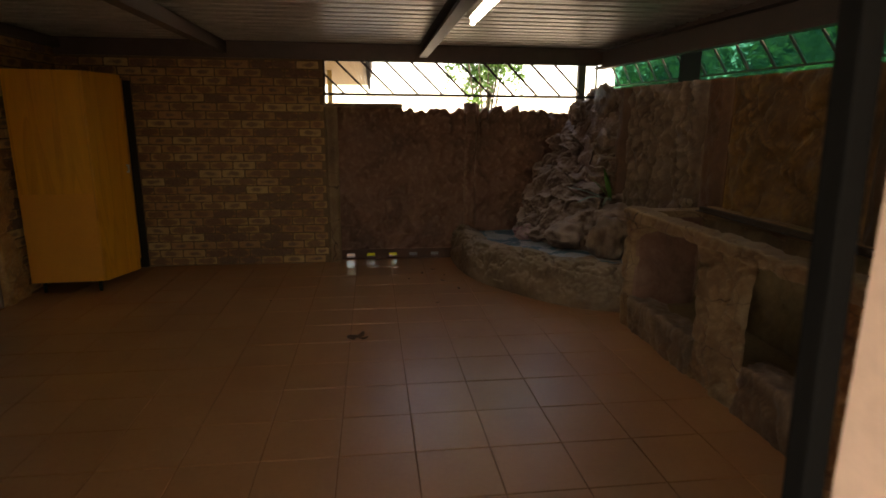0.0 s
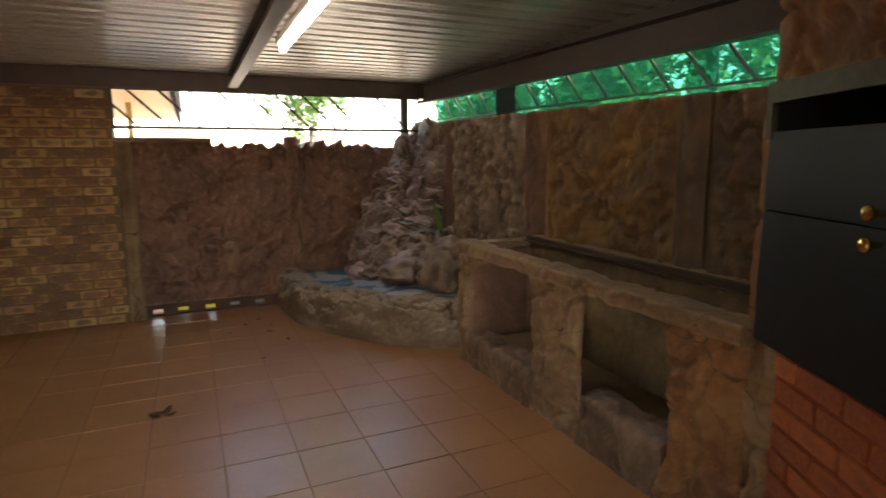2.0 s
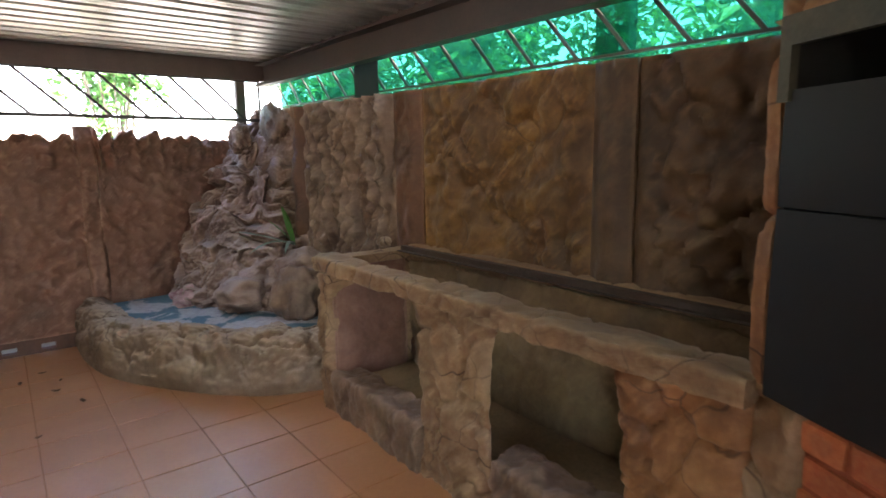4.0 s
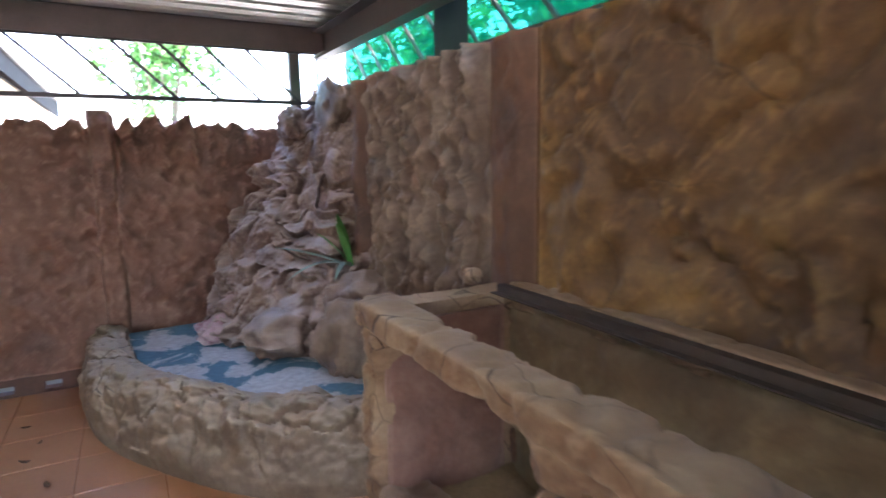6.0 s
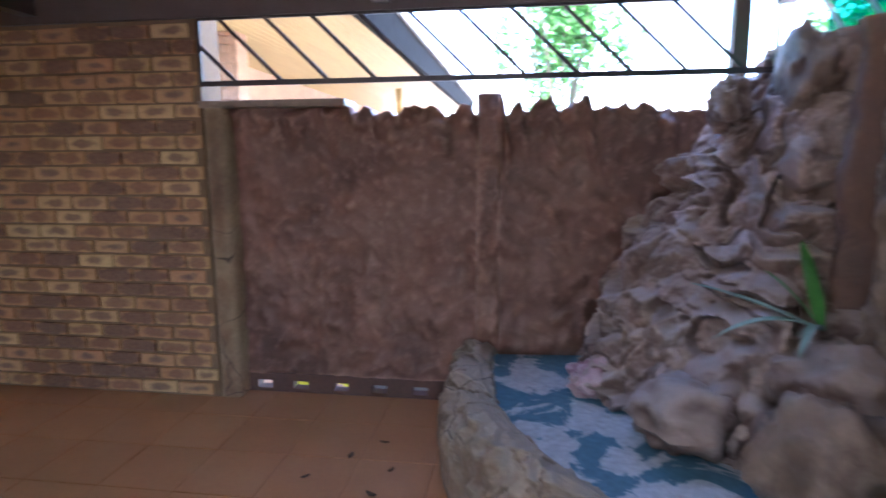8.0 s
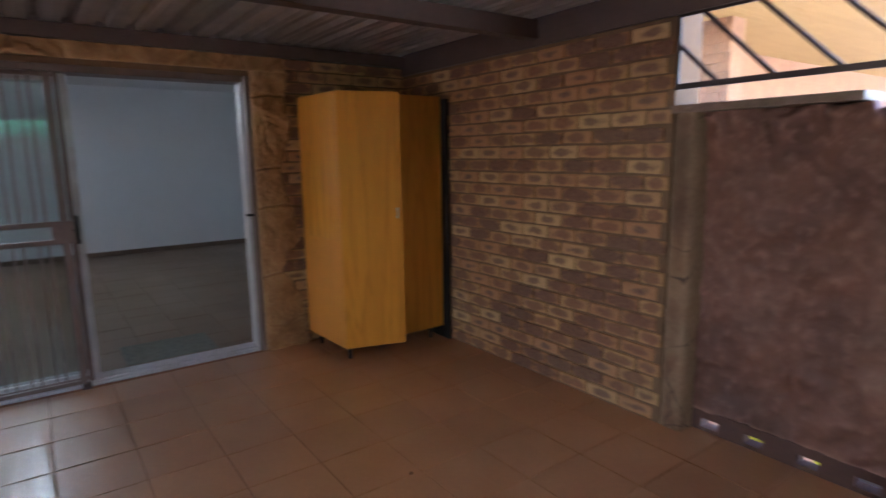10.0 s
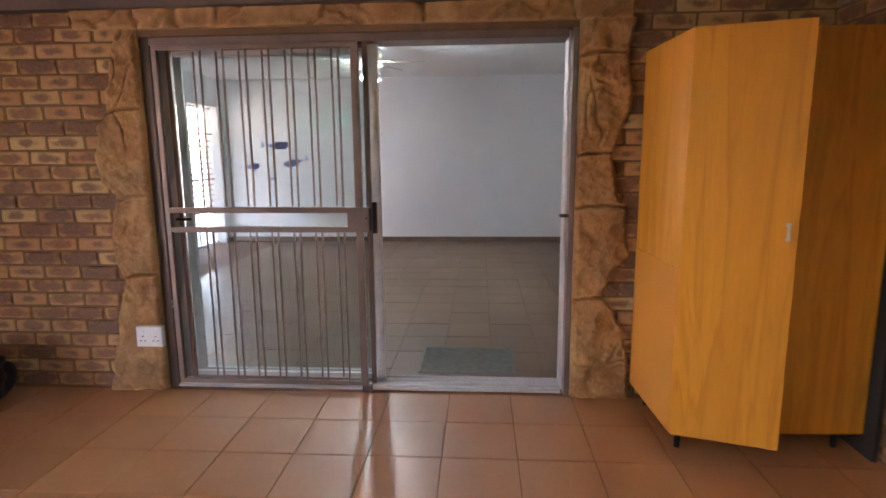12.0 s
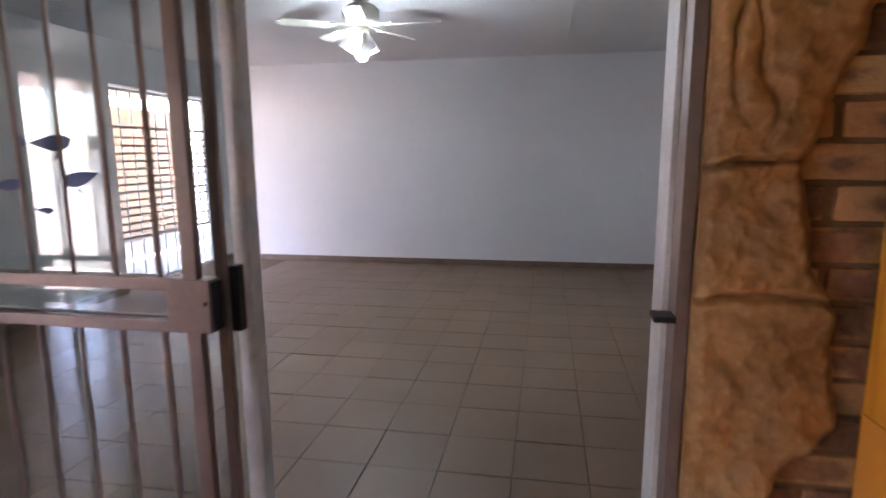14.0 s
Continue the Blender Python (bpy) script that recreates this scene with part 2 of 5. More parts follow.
M_WOOD = woody("oak_veneer", (0.54, 0.190, 0.013), (0.80, 0.340, 0.033))
M_WOODB = plain("plain_board", (0.76, 0.30, 0.04), 0.45, 0, 0.08, 4)
M_BLACK = plain("black_enamel", (0.010, 0.0095, 0.010), 0.6, 0.0, 0.2, 2)
M_BLACK.node_tree.nodes["Principled BSDF"].inputs["Specular IOR Level"].default_value = 0.3
M_MATTBLACK = plain("matt_black_paint", (0.004, 0.004, 0.004), 0.9, 0.0, 0.2, 4)
M_MATTBLACK.node_tree.nodes["Principled BSDF"].inputs["Specular IOR Level"].default_value = 0.08
M_SHADEBOARD = plain("dark_shade_board", (0.016, 0.009, 0.006), 0.9, 0.0, 0.3, 3)
M_RAIL = plain("rusty_dark_steel", (0.050, 0.029, 0.018), 0.75, 0.0, 0.45, 9, 0.3)
M_PLASTIC = plain("white_plastic", (0.8, 0.8, 0.8), 0.35, 0, 0.05)
M_BRASS = plain("brass", (0.75, 0.48, 0.16), 0.22, 1.0, 0.2, 30)
M_PINK = plain("pink_plaster", (0.62, 0.46, 0.38), 0.85)
M_DARKBOX = plain("soot", (0.012, 0.011, 0.010), 0.95)


# ---- mesh helpers ----
def part(name, bm, material, parent=None, label="", smooth=False):
    """Links a bmesh as one mesh object under a thing."""
    me = bpy.data.meshes.new(name)
    bm.normal_update()
    bm.to_mesh(me)
    bm.free()
    me.materials.append(material)
    if smooth:
        me.polygons.foreach_set("use_smooth", [True] * len(me.polygons))
        me.set_sharp_from_angle(angle=radians(62))
    ob = new(name, me)
    if parent:
        ob.parent = parent
    if label:
        ob["label"] = label
    return ob


def thing(name, label, category, kind="", group="", at=(0, 0, 0)):
    ob = new(name)
    ob.empty_display_size = 0.1
    ob.location = at
    return tagged(ob, label, category, group, kind)


def add_box(bm, lo, hi, m=None):
    r = bmesh.ops.create_cube(bm, size=1)["verts"]
    for v in r:
        v.co = Vector([lo[i] + (v.co[i] + 0.5) * (hi[i] - lo[i]) for i in range(3)])
    if m:
        bmesh.ops.transform(bm, matrix=m, verts=r)
    return r


def box(lo, hi, bevel=0.0, m=None):
    bm = bmesh.new()
    add_box(bm, lo, hi)
    if bevel:
        bmesh.ops.bevel(bm, geom=bm.edges[:], offset=bevel, segments=2, profile=0.7, affect="EDGES")
    if m:
        bm.transform(m)
    return bm


def boxes(rows, m=None):
    bm = bmesh.new()
    for lo, hi in rows:
        add_box(bm, lo, hi, m)
    return bm


def rod(a, b, r, sides=10, bm=None, r2=None):
    a, b = Vector(a), Vector(b)
    bm = bm or bmesh.new()
    q = (b - a).to_track_quat("Z", "Y").to_matrix().to_4x4()
    m = Matrix.Translation((a + b) / 2) @ q
    bmesh.ops.create_cone(bm, cap_ends=True, segments=sides, radius1=r, radius2=r if r2 is None else r2, depth=(b - a).length, matrix=m)
    return bm


def bar(a, b, w, h, up=(0, 0, 1), bm=None):
    """A square bar from a to b, w across and h along up."""
    a, b, up = Vector(a), Vector(b), Vector(up)
    z = (b - a).normalized()
    x = up.cross(z).normalized()
    y = z.cross(x)
    m = Matrix((x, y, z)).transposed().to_4x4()
    m.translation = a
    bm = bm or bmesh.new()
    add_box(bm, (-w / 2, -h / 2, 0), (w / 2, h / 2, (b - a).length), m)
    return bm


def fbm(p, octaves=5):
    return noise.fractal(p, 0.9, 2.1, octaves)


def crack(p, scale):
    """Depth 0..1 of the joint between warped cells at p."""
    q = Vector(p) * scale + Vector((fbm(Vector(p) * 2.3), fbm(Vector(p) * 2.3 + Vector((7, 3, 1))), fbm(Vector(p) * 2.3 + Vector((2, 9, 4))))) * 0.35
    d = noise.voronoi(q)[0]
    return max(0.0, 1 - (d[1] - d[0]) / 0.09)


def sheet(fn, nu, nv, close=None):
    """A grid of fn(u, v) points, u and v in 0..1; close(u, v) gives the back's points, joined round the rim."""
    bm = bmesh.new()
    front = [[bm.verts.new(fn(i / nu, j / nv)) for i in range(nu + 1)] for j in range(nv + 1)]
    for j in range(nv):
        for i in range(nu):
            bm.faces.new((front[j][i], front[j][i + 1], front[j + 1][i + 1], front[j + 1][i]))
    if close:
        loop = [(i, 0) for i in range(nu)] + [(nu, j) for j in range(nv)] + [(i, nv) for i in range(nu, 0, -1)] + [(0, j) for j in range(nv, 0, -1)]
        back = [bm.verts.new(close(i / nu, j / nv)) for i, j in loop]
        for k in range(len(loop)):
            k2 = (k + 1) % len(loop)
            (i, j), (i2, j2) = loop[k], loop[k2]
            bm.faces.new((front[j2][i2], front[j][i], back[k], back[k2]))
        bm.faces.new(back[::-1])
    return bm


def slab(origin, uvec, vvec, nrm, depth, relief, res=0.03):
    """A rock slab on a plane: relief(u, v, p) metres along nrm from the plane, closed behind at depth."""
    o, U, V, N = Vector(origin), Vector(uvec), Vector(vvec), Vector(nrm)
    nu, nv = max(2, round(U.length / res)), max(2, round(V.length / res))
    return sheet(lambda u, v: o + U * u + V * v + N * relief(u, v, o + U * u + V * v), nu, nv, lambda u, v: o + U * u + V * v - N * depth)


# ---- structure: patio ----
XW, XE, YN, YF, YS = -2.39, 3.25, 6.78, 6.90, 0.86
X0, Y0, PITCH = 0.885, 4.015, 0.361
floor = tagged(part("floor", box((XW - 0.2, YS - 0.52, -0.12), (XE + 0.2, YF + 0.3, -0.006)), M_GROUT), "patio floor of orange-brown glazed ceramic tiles", "floor", kind="structure")
tile_me = {}


def tile_mesh(w, d, material, h=0.012):
    key = (round(w, 3), round(d, 3), material.name)
    if key not in tile_me:
        bm = box((0, 0, -h), (w, d, 0), 0.003)
        me = bpy.data.meshes.new("tile")
        bm.to_mesh(me)
        bm.free()
        me.materials.append(material)
        tile_me[key] = me
    return tile_me[key]


def lay(parent, x0, x1, y0, y1, ox, oy, pitch, joint, material, name="tile"):
    for i in range(math.floor((x0 - ox) / pitch), math.ceil((x1 - ox) / pitch)):
        for j in range(math.floor((y0 - oy) / pitch), math.ceil((y1 - oy) / pitch)):
            a, b = max(x0, ox + i * pitch + joint / 2), min(x1, ox + (i + 1) * pitch - joint / 2)
            c, d = max(y0, oy + j * pitch + joint / 2), min(y1, oy + (j + 1) * pitch - joint / 2)
            if b - a > 0.03 and d - c > 0.03:
                ob = new(name, tile_mesh(b - a, d - c, material))
                ob.parent = parent
                ob.location = (a, c, random.uniform(-0.0012, 0.0012))


DOOR_Y0, DOOR_Y1, DOOR_H = 2.985, 5.445, 2.095
TOP = 2.32
wall_west = tagged(part("wall_west", boxes([((XW - 0.22, YS - 0.3, 0), (XW, DOOR_Y0, TOP)), ((XW - 0.22, DOOR_Y1, 0), (XW, YN + 0.22, TOP)), ((XW - 0.22, DOOR_Y0, DOOR_H), (XW, DOOR_Y1, TOP))]), M_MORTAR), "face-brick patio wall with recessed mortar joints round a sliding door", "wall", kind="structure")
wall_north = tagged(part("wall_north", box((XW, YN, 0), (0.215, YN + 0.22, TOP)), M_MORTAR), "mottled brown face-brick wall", "wall", kind="structure")

# plaster post and precast fence behind the patio
wall_fence = tagged(thing("wall_fence", "dark red-brown precast concrete fence wall with a ragged rock-textured top", "wall"), kind="structure")


def fence_relief(x0, x1):
    def f(u, v, p):
        e = fbm(Vector((p.x * 3, p.z * 3, 1.3)), 6) * 0.02 + fbm(Vector((p.x * 10, p.z * 10, 4)), 5) * 0.02
        e += 0.05 * max(0, v - 0.82) / 0.18 * (0.4 + 1.4 * abs(fbm(Vector((p.x * 9, p.z * 7, 2)), 5)))
        if v > 0.78:
            e += 0.5 * (v - 0.78) / 0.22 * (ragged(p.x - 0.25 * (1 - v)) + 0.05)
        return e - 0.012 * crack((p.x, p.z, 0), 1.6)
    return f


def ragged(x):
    s = x * 6.3 + 0.7 * math.sin(x * 3.1) + 0.45 * math.sin(x * 9.7 + 1)
    saw = s % 1.0
    tall = 0.55 + 0.45 * noise.cell(Vector((math.floor(s) + 0.5, 3.5, 0.5)))
    return 0.095 * tall * min(saw * 1.5, (1 - saw) * 4.5, 0.85) + 0.03 * fbm(Vector((x * 16, 0.3, 0)), 4) - 0.055


HOLES = [0.443, 0.671, 0.924, 1.161, 1.41]
HZ0, HZ1, HW = 0.022, 0.072, 0.048


def fence_panel(x0, x1, top, flat_to=None):
    o, f = Vector((x0, YF, 0.115)), fence_relief(x0, x1)
    nu, nv = round((x1 - x0) / 0.015), 110

    def pt(u, v, out=True):
        x = x0 + (x1 - x0) * u
        t = top + (0 if flat_to and x < flat_to else ragged(x))
        p = Vector((x, YF, 0.115 + (t - 0.115) * v))
        return p + (Vector((0, -1, 0)) * f(u, v, p) if out else Vector((0, 0.07, 0)))
    return sheet(pt, nu, nv, lambda u, v: pt(u, v, False))


part("fence_panel", fence_panel(0.30, 1.76, 1.70, 1.04), M_FENCE, wall_fence, smooth=True)
part("fence_panel", fence_panel(1.86, XE + 0.1, 1.71), M_FENCE, wall_fence, smooth=True)
# bottom strip with the five vent openings
xs = [0.30] + [c for h in HOLES for c in (h - HW, h + HW)] + [XE + 0.1]
part("fence_foot", boxes([((xs[i], YF - 0.005, 0), (xs[i + 1], YF + 0.07, 0.116)) for i in range(0, len(xs), 2)] + [((h - HW, YF - 0.004, 0), (h + HW, YF + 0.069, HZ0)) for h in HOLES] + [((h - HW, YF - 0.004, HZ1), (h + HW, YF + 0.069, 0.116)) for h in HOLES]), M_FOOT, wall_fence)
part("fence_cap", box((0.2, YN - 0.01, 1.695), (1.04, YF + 0.09, 1.735), 0.008), M_GREYROCK, wall_fence)
part("fence_post", slab((1.74, YF - 0.018, 0), (0.14, 0, 0), (0, 0, 1.755), (0, -1, 0), 0.12, lambda u, v, p: 0.022 * fbm(p * 5) + 0.012 * fbm(p * 14, 4) - 0.03 * (abs(u - 0.5) * 2) ** 5, 0.012), M_FENCE, wall_fence, smooth=True)
part("end_post", slab((0.217, YN - 0.005, 0), (0.125, 0, 0), (0, 0, 1.70), (0, -1, 0), 0.16, lambda u, v, p: 0.005 * fbm(p * 8) - 0.015 * (abs(u - 0.5) * 2) ** 6, 0.02), M_COUNTER, wall_fence, "pale brown cement end post", smooth=True)

# east wall: rock-textured panels between posts, top falling towards the barbecue
wall_east = tagged(thing("wall_east", "garden wall of ochre and grey-brown cement rock panels", "wall"), kind="structure")


def east_top(y):
    return 1.905 - 0.016 * (6.9 - y)


def east_panel(y0, y1, relief, material, name="rock_panel", inset=0.0, label=""):
    nu, nv = round((y1 - y0) / 0.018), 100

    def pt(u, v, out=True):
        y = y0 + (y1 - y0) * u
        p = Vector((XE + inset, y, east_top(y) * v))
        fade = min(1.0, 14 * min(u, 1 - u) * (y1 - y0))
        return p + (Vector((-1, 0, 0)) * relief(u, v, p) * fade if out else Vector((0.14, 0, 0)))
    bm = sheet(lambda u, v: pt(1 - u, v), nu, nv, lambda u, v: pt(1 - u, v, False))
    return part(name, bm, material, wall_east, label, smooth=True)


def ridge(q, octaves=5):
    return 1 - min(1, abs(fbm(q, octaves)) * 1.6)


def ribbed(u, v, p):
    lean = 0.7 * fbm(Vector((p.y * 1.6, p.z * 1.6, 0)), 3) + 0.35 * p.z
    rib = ridge(Vector((p.y * 8.5 + lean * 1.3, p.z * 1.5, 0)), 2)
    knob = ridge(Vector((p.y * 12 + lean * 2, p.z * 4.2 - p.y * 1.5, 9)), 2)
    r = 0.055 * rib + 0.05 * knob * rib + 0.036 * fbm(Vector((p.y * 20, p.z * 11, 5)), 4)
    return r - 0.025 * crack((p.y, p.z, 5), 1.2)


def folded(u, v, p):
    q = Vector((p.y * 1.5, p.z * 1.9, 7))
    w = Vector((fbm(q * 1.3, 3), fbm(q * 1.3 + Vector((4, 4, 4)), 3), 0))
    r = 0.05 * ridge(q + w * 0.35, 4) + 0.035 * fbm(q * 1.2, 4) + 0.022 * fbm(Vector((p.y * 9, p.z * 9, 1)), 4) + 0.007 * fbm(Vector((p.y * 28, p.z * 28, 1)), 3)
    return r - 0.035 * crack((p.y, p.z, 2), 1.5)


def smooth_post(u, v, p):
    return 0.04 - 0.03 * (abs(u - 0.5) * 2) ** 4 + 0.022 * fbm(p * 5, 4) + 0.008 * fbm(p * 17, 3) - 0.012 * crack(p, 2.5)


def worn_post(u, v, p):
    return 0.075 - 0.07 * (abs(u - 0.5) * 2) ** 3 + 0.03 * fbm(p * 3.5, 4) + 0.01 * fbm(p * 14, 3) - 0.015 * crack(p, 2.2)


east_panel(6.14, 6.88, folded, M_FALLROCK)
east_panel(5.93, 6.14, worn_post, M_POSTROCK, "rock_post", -0.01)
east_panel(4.64, 5.93, ribbed, M_GREYROCK)
east_panel(4.34, 4.64, smooth_post, M_POSTROCK, "rock_post", -0.01)
east_panel(3.10, 4.34, folded, M_OCHRE)
# the post and panel nearest the barbecue have a darker ochre
east_panel(2.90, 3.10, smooth_post, M_DARKOCHRE, "rock_post", -0.02)
east_panel(0.4, 2.90, folded, M_DARKOCHRE)

# south wall with the gateway through which the walk comes in
GX0, GX1 = 0.15, 1.065
wall_south = tagged(part("wall_south", boxes([((XW, YS - 0.22, 0), (GX0, YS, TOP)), ((GX1, YS - 0.22, 0), (XE + 0.1, YS, TOP)), ((GX0, YS - 0.22, 2.14), (GX1, YS, TOP))]), M_PINK), "plastered pink patio wall with a gateway", "wall", kind="structure")

# roof: corrugated sheet on steel beams
bm = bmesh.new()
RZ, RIB = 2.335, 0.1715
rows = []
# sheets run unseen past the south wall, added to block sun at the gateway
yy = -1.6
while yy < 6.72:
    for dy, dz in ((0.0, 0.0), (0.040, 0.0), (0.044, 0.004), (0.052, 0.004), (0.056, 0.0), (0.100, 0.0), (0.116, 0.034), (0.1545, 0.034)):
        rows.append([bm.verts.new((x, yy + dy, RZ + dz)) for x in (XW - 0.1, 0.4, XE + 0.06)])
    yy += RIB
for a, b in zip(rows, rows[1:]):
    for i in range(2):
        bm.faces.new((a[i], a[i + 1], b[i + 1], b[i]))
r = bmesh.ops.extrude_face_region(bm, geom=bm.faces[:])
bmesh.ops.translate(bm, vec=(0, 0, 0.004), verts=[v for v in r["geom"] if isinstance(v, bmesh.types.BMVert)])
bmesh.ops.recalc_face_normals(bm, faces=bm.faces[:])
ceiling = tagged(part("ceiling", bm, M_ROOF), "grey ribbed steel roof sheeting seen from below", "ceiling", kind="structure")


def lipped(a, b, w, h, material=M_STEEL, name="roof_beam", parent=None):
    """A lipped steel channel under the sheets, from a to b at its lower middle."""
    a, b = Vector(a), Vector(b)
    z = (b - a).normalized()
    x = Vector((0, 0, 1)).cross(z)
    m = Matrix((x, Vector((0, 0, 1)), z)).transposed().to_4x4()
    m.translation = a
    L = (b - a).length
    bm = boxes([((-w / 2, 0, 0), (-w / 2 + 0.006, h, L)), ((-w / 2 + 0.006, 0, 0), (w / 2, 0.006, L)), ((-w / 2 + 0.006, h - 0.006, 0), (w / 2, h, L)), ((w / 2 - 0.005, 0.006, 0), (w / 2, 0.026, L))], m)
    return part(name, bm, material, parent)


# beam_3 and the east strip are a darker brown than the rest
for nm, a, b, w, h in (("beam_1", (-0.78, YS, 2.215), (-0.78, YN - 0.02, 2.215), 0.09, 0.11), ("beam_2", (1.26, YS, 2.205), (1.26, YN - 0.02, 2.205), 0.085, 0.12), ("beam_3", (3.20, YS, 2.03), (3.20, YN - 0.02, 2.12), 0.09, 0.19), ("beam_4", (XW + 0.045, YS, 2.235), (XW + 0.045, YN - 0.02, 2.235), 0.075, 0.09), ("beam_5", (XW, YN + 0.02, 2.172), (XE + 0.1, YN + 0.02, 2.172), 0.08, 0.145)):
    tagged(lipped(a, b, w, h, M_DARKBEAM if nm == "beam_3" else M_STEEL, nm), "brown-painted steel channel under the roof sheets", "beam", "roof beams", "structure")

tagged(part("trim_north", box((XW, YN + 0.01, 2.317), (XE + 0.06, YN + 0.035, 2.372)), M_STEEL), "brown steel closing strip under the roof edge", "trim", kind="structure")
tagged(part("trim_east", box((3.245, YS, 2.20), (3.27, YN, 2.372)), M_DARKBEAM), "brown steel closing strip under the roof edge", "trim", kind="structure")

# ---- patio things ----
# fluorescent batten
M_TUBE = glow("lit_tube", (0.95, 0.95, 0.92), 2.3)
lampo = thing("fluorescent_light", "white fluorescent batten lamp under the roof beside a beam", "lamp", at=(1.46, 4.2, 2.30))
part("body", box((-0.035, -0.73, -0.01), (0.035, 0.73, 0.035), 0.006), M_PLASTIC, lampo)
part("tube", rod((0, -0.70, -0.045), (0, 0.66, -0.045), 0.016, 14), M_TUBE, lampo, "glowing white glass tube", True)
for yy in (-0.715, 0.675):
    part("end_cap", box((-0.022, yy - 0.014, -0.065), (0.022, yy + 0.014, -0.008), 0.004), M_PLASTIC, lampo)

# barred window above the fence
win = tagged(thing("window_1", "open window band with slanting dark steel burglar bars", "window"), kind="structure")
part("frame_rail", bar((0.22, YN, 1.825), (3.2, YN, 1.825), 0.014, 0.028), M_FRAMESTEEL, win)
part("frame_rail", bar((0.22, YN, 2.165), (3.2, YN, 2.165), 0.012, 0.014), M_FRAMESTEEL, win)
part("frame_stile", bar((0.225, YN, 1.81), (0.225, YN, 2.17), 0.02, 0.012, (0, 1, 0)), M_FRAMESTEEL, win)
part("frame_stile", bar((3.19, YN, 1.81), (3.19, YN, 2.17), 0.02, 0.012, (0, 1, 0)), M_FRAMESTEEL, win)
for k in range(11):
    xb = 0.43 + 0.262 * k
    xt = xb - 0.345
    zt = 2.165
    if xt < 0.225:
        zt = 1.83 + 0.335 * (xb - 0.225) / 0.345
        xt = 0.225
    part("slant_bar", bar((xt, YN + 0.004, zt), (xb, YN + 0.004, 1.83), 0.021, 0.012, (0, 1, 0)), M_FRAMESTEEL, win)
tagged(part("steel_post", box((3.0, YN + 0.03, 0), (3.08, YN + 0.1, 2.172), 0.006), M_STEEL), "brown square steel roof post in the corner", "post")


# brick courses
def brick_mesh(w, seed):
    bm = box((0, -0.012, 0), (w, 0.02, 0.073), 0.0125)
    for v in bm.verts:
        v.co += Vector((noise.noise(v.co * 30 + Vector((seed, 0, 0))), noise.noise(v.co * 30 + Vector((0, seed, 0))), noise.noise(v.co * 30 + Vector((0, 0, seed))))) * 0.0068
    me = bpy.data.meshes.new("brick")
    bm.to_mesh(me)
    bm.free()
    return me


brick_store = {}


def brick(parent, material, m, w, seed):
    key = (round(w, 2), seed, material.name)
    if key not in brick_store:
        me = brick_mesh(w, seed)
        me.materials.append(material)
        brick_store[key] = me
    ob = new("brick", brick_store[key])
    ob.parent = parent
    ob.matrix_local = m
    return ob


def courses(parent, material, origin, along, length, z0, z1, keep=None):
    """Running bond on a wall face: bricks 222 x 73 with 12 mm joints; along is 0 for +x (face to -y) or 1 for +y (face to +x)."""
    pitch_z, pitch_x = 0.086, 0.234
    for j in range(int((z1 - z0) / pitch_z)):
        x = -(j % 2) * pitch_x / 2
        while x < length:
            a, b = max(0, x), min(length, x + 0.222)
            if b - a > 0.05 and (keep is None or keep(a, b, z0 + j * pitch_z)):
                w = round(b - a, 2)
                loc = Vector(origin) + (Vector((a, 0, 0)) if along == 0 else Vector((0, a, 0)))
                m = Matrix.Translation((loc.x, loc.y, z0 + j * pitch_z)) @ pose(0, 0, 0, random.uniform(-0.5, 0.5), random.uniform(-0.5, 0.5), 0 if along == 0 else 90)
                brick(parent, material, m, w, random.randrange(5))
            x += pitch_x


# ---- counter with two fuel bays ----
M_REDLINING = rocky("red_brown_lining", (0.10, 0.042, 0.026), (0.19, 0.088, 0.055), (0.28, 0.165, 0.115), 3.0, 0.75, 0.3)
counter = thing("stone_counter", "ochre cement-rock counter trough with two open wood bays", "counter")
CX, CY0, CY1 = 2.63, 2.16, 4.58


def lumps(amp, seed, cracks=2.2, cd=0.016):
    o = Vector((seed, seed * 2, seed * 3))
    return lambda u, v, p: amp * fbm(p * 4 + o, 5) + amp * 0.35 * fbm(p * 16 + o, 4) - cd * crack(p + o, cracks) - 0.03 * (max(abs(u - 0.5), 0) * 2) ** 10


def pillar(y0, y1, z0, z1, seed, material, deep=0.17):
    """A hand-shaped rock pillar whose edges wander and flare under the rim."""
    f = lumps(0.035, seed, 3.0, 0.028)

    def pt(u, v, out=True):
        z = z0 + (z1 - z0) * v
        flare = 0.05 * max(0.0, v - 0.75) / 0.25 + 0.03 * max(0.0, 0.25 - v) / 0.25
        a = y0 - flare + 0.03 * fbm(Vector((z * 5, seed, 1)), 3) if y0 > CY0 else y0
        b = y1 + flare + 0.03 * fbm(Vector((z * 5, seed, 6)), 3) if y1 < CY1 else y1
        p = Vector((CX, b + (a - b) * u, z))
        return p + (Vector((-1, 0, 0)) * f(u, v, p) if out else Vector((deep, 0, 0)))
    part("pillar", sheet(pt, max(10, round((y1 - y0) / 0.014)), round((z1 - z0) / 0.014), lambda u, v: pt(u, v, False)), material, counter, smooth=True)


pillar(4.44, CY1, 0.0, 0.83, 1, M_COUNTER)
pillar(3.15, 3.59, 0.0, 0.84, 2, M_COUNTER, 0.05)
pillar(CY0, 2.53, 0.0, 0.84, 3, M_REDROCK)


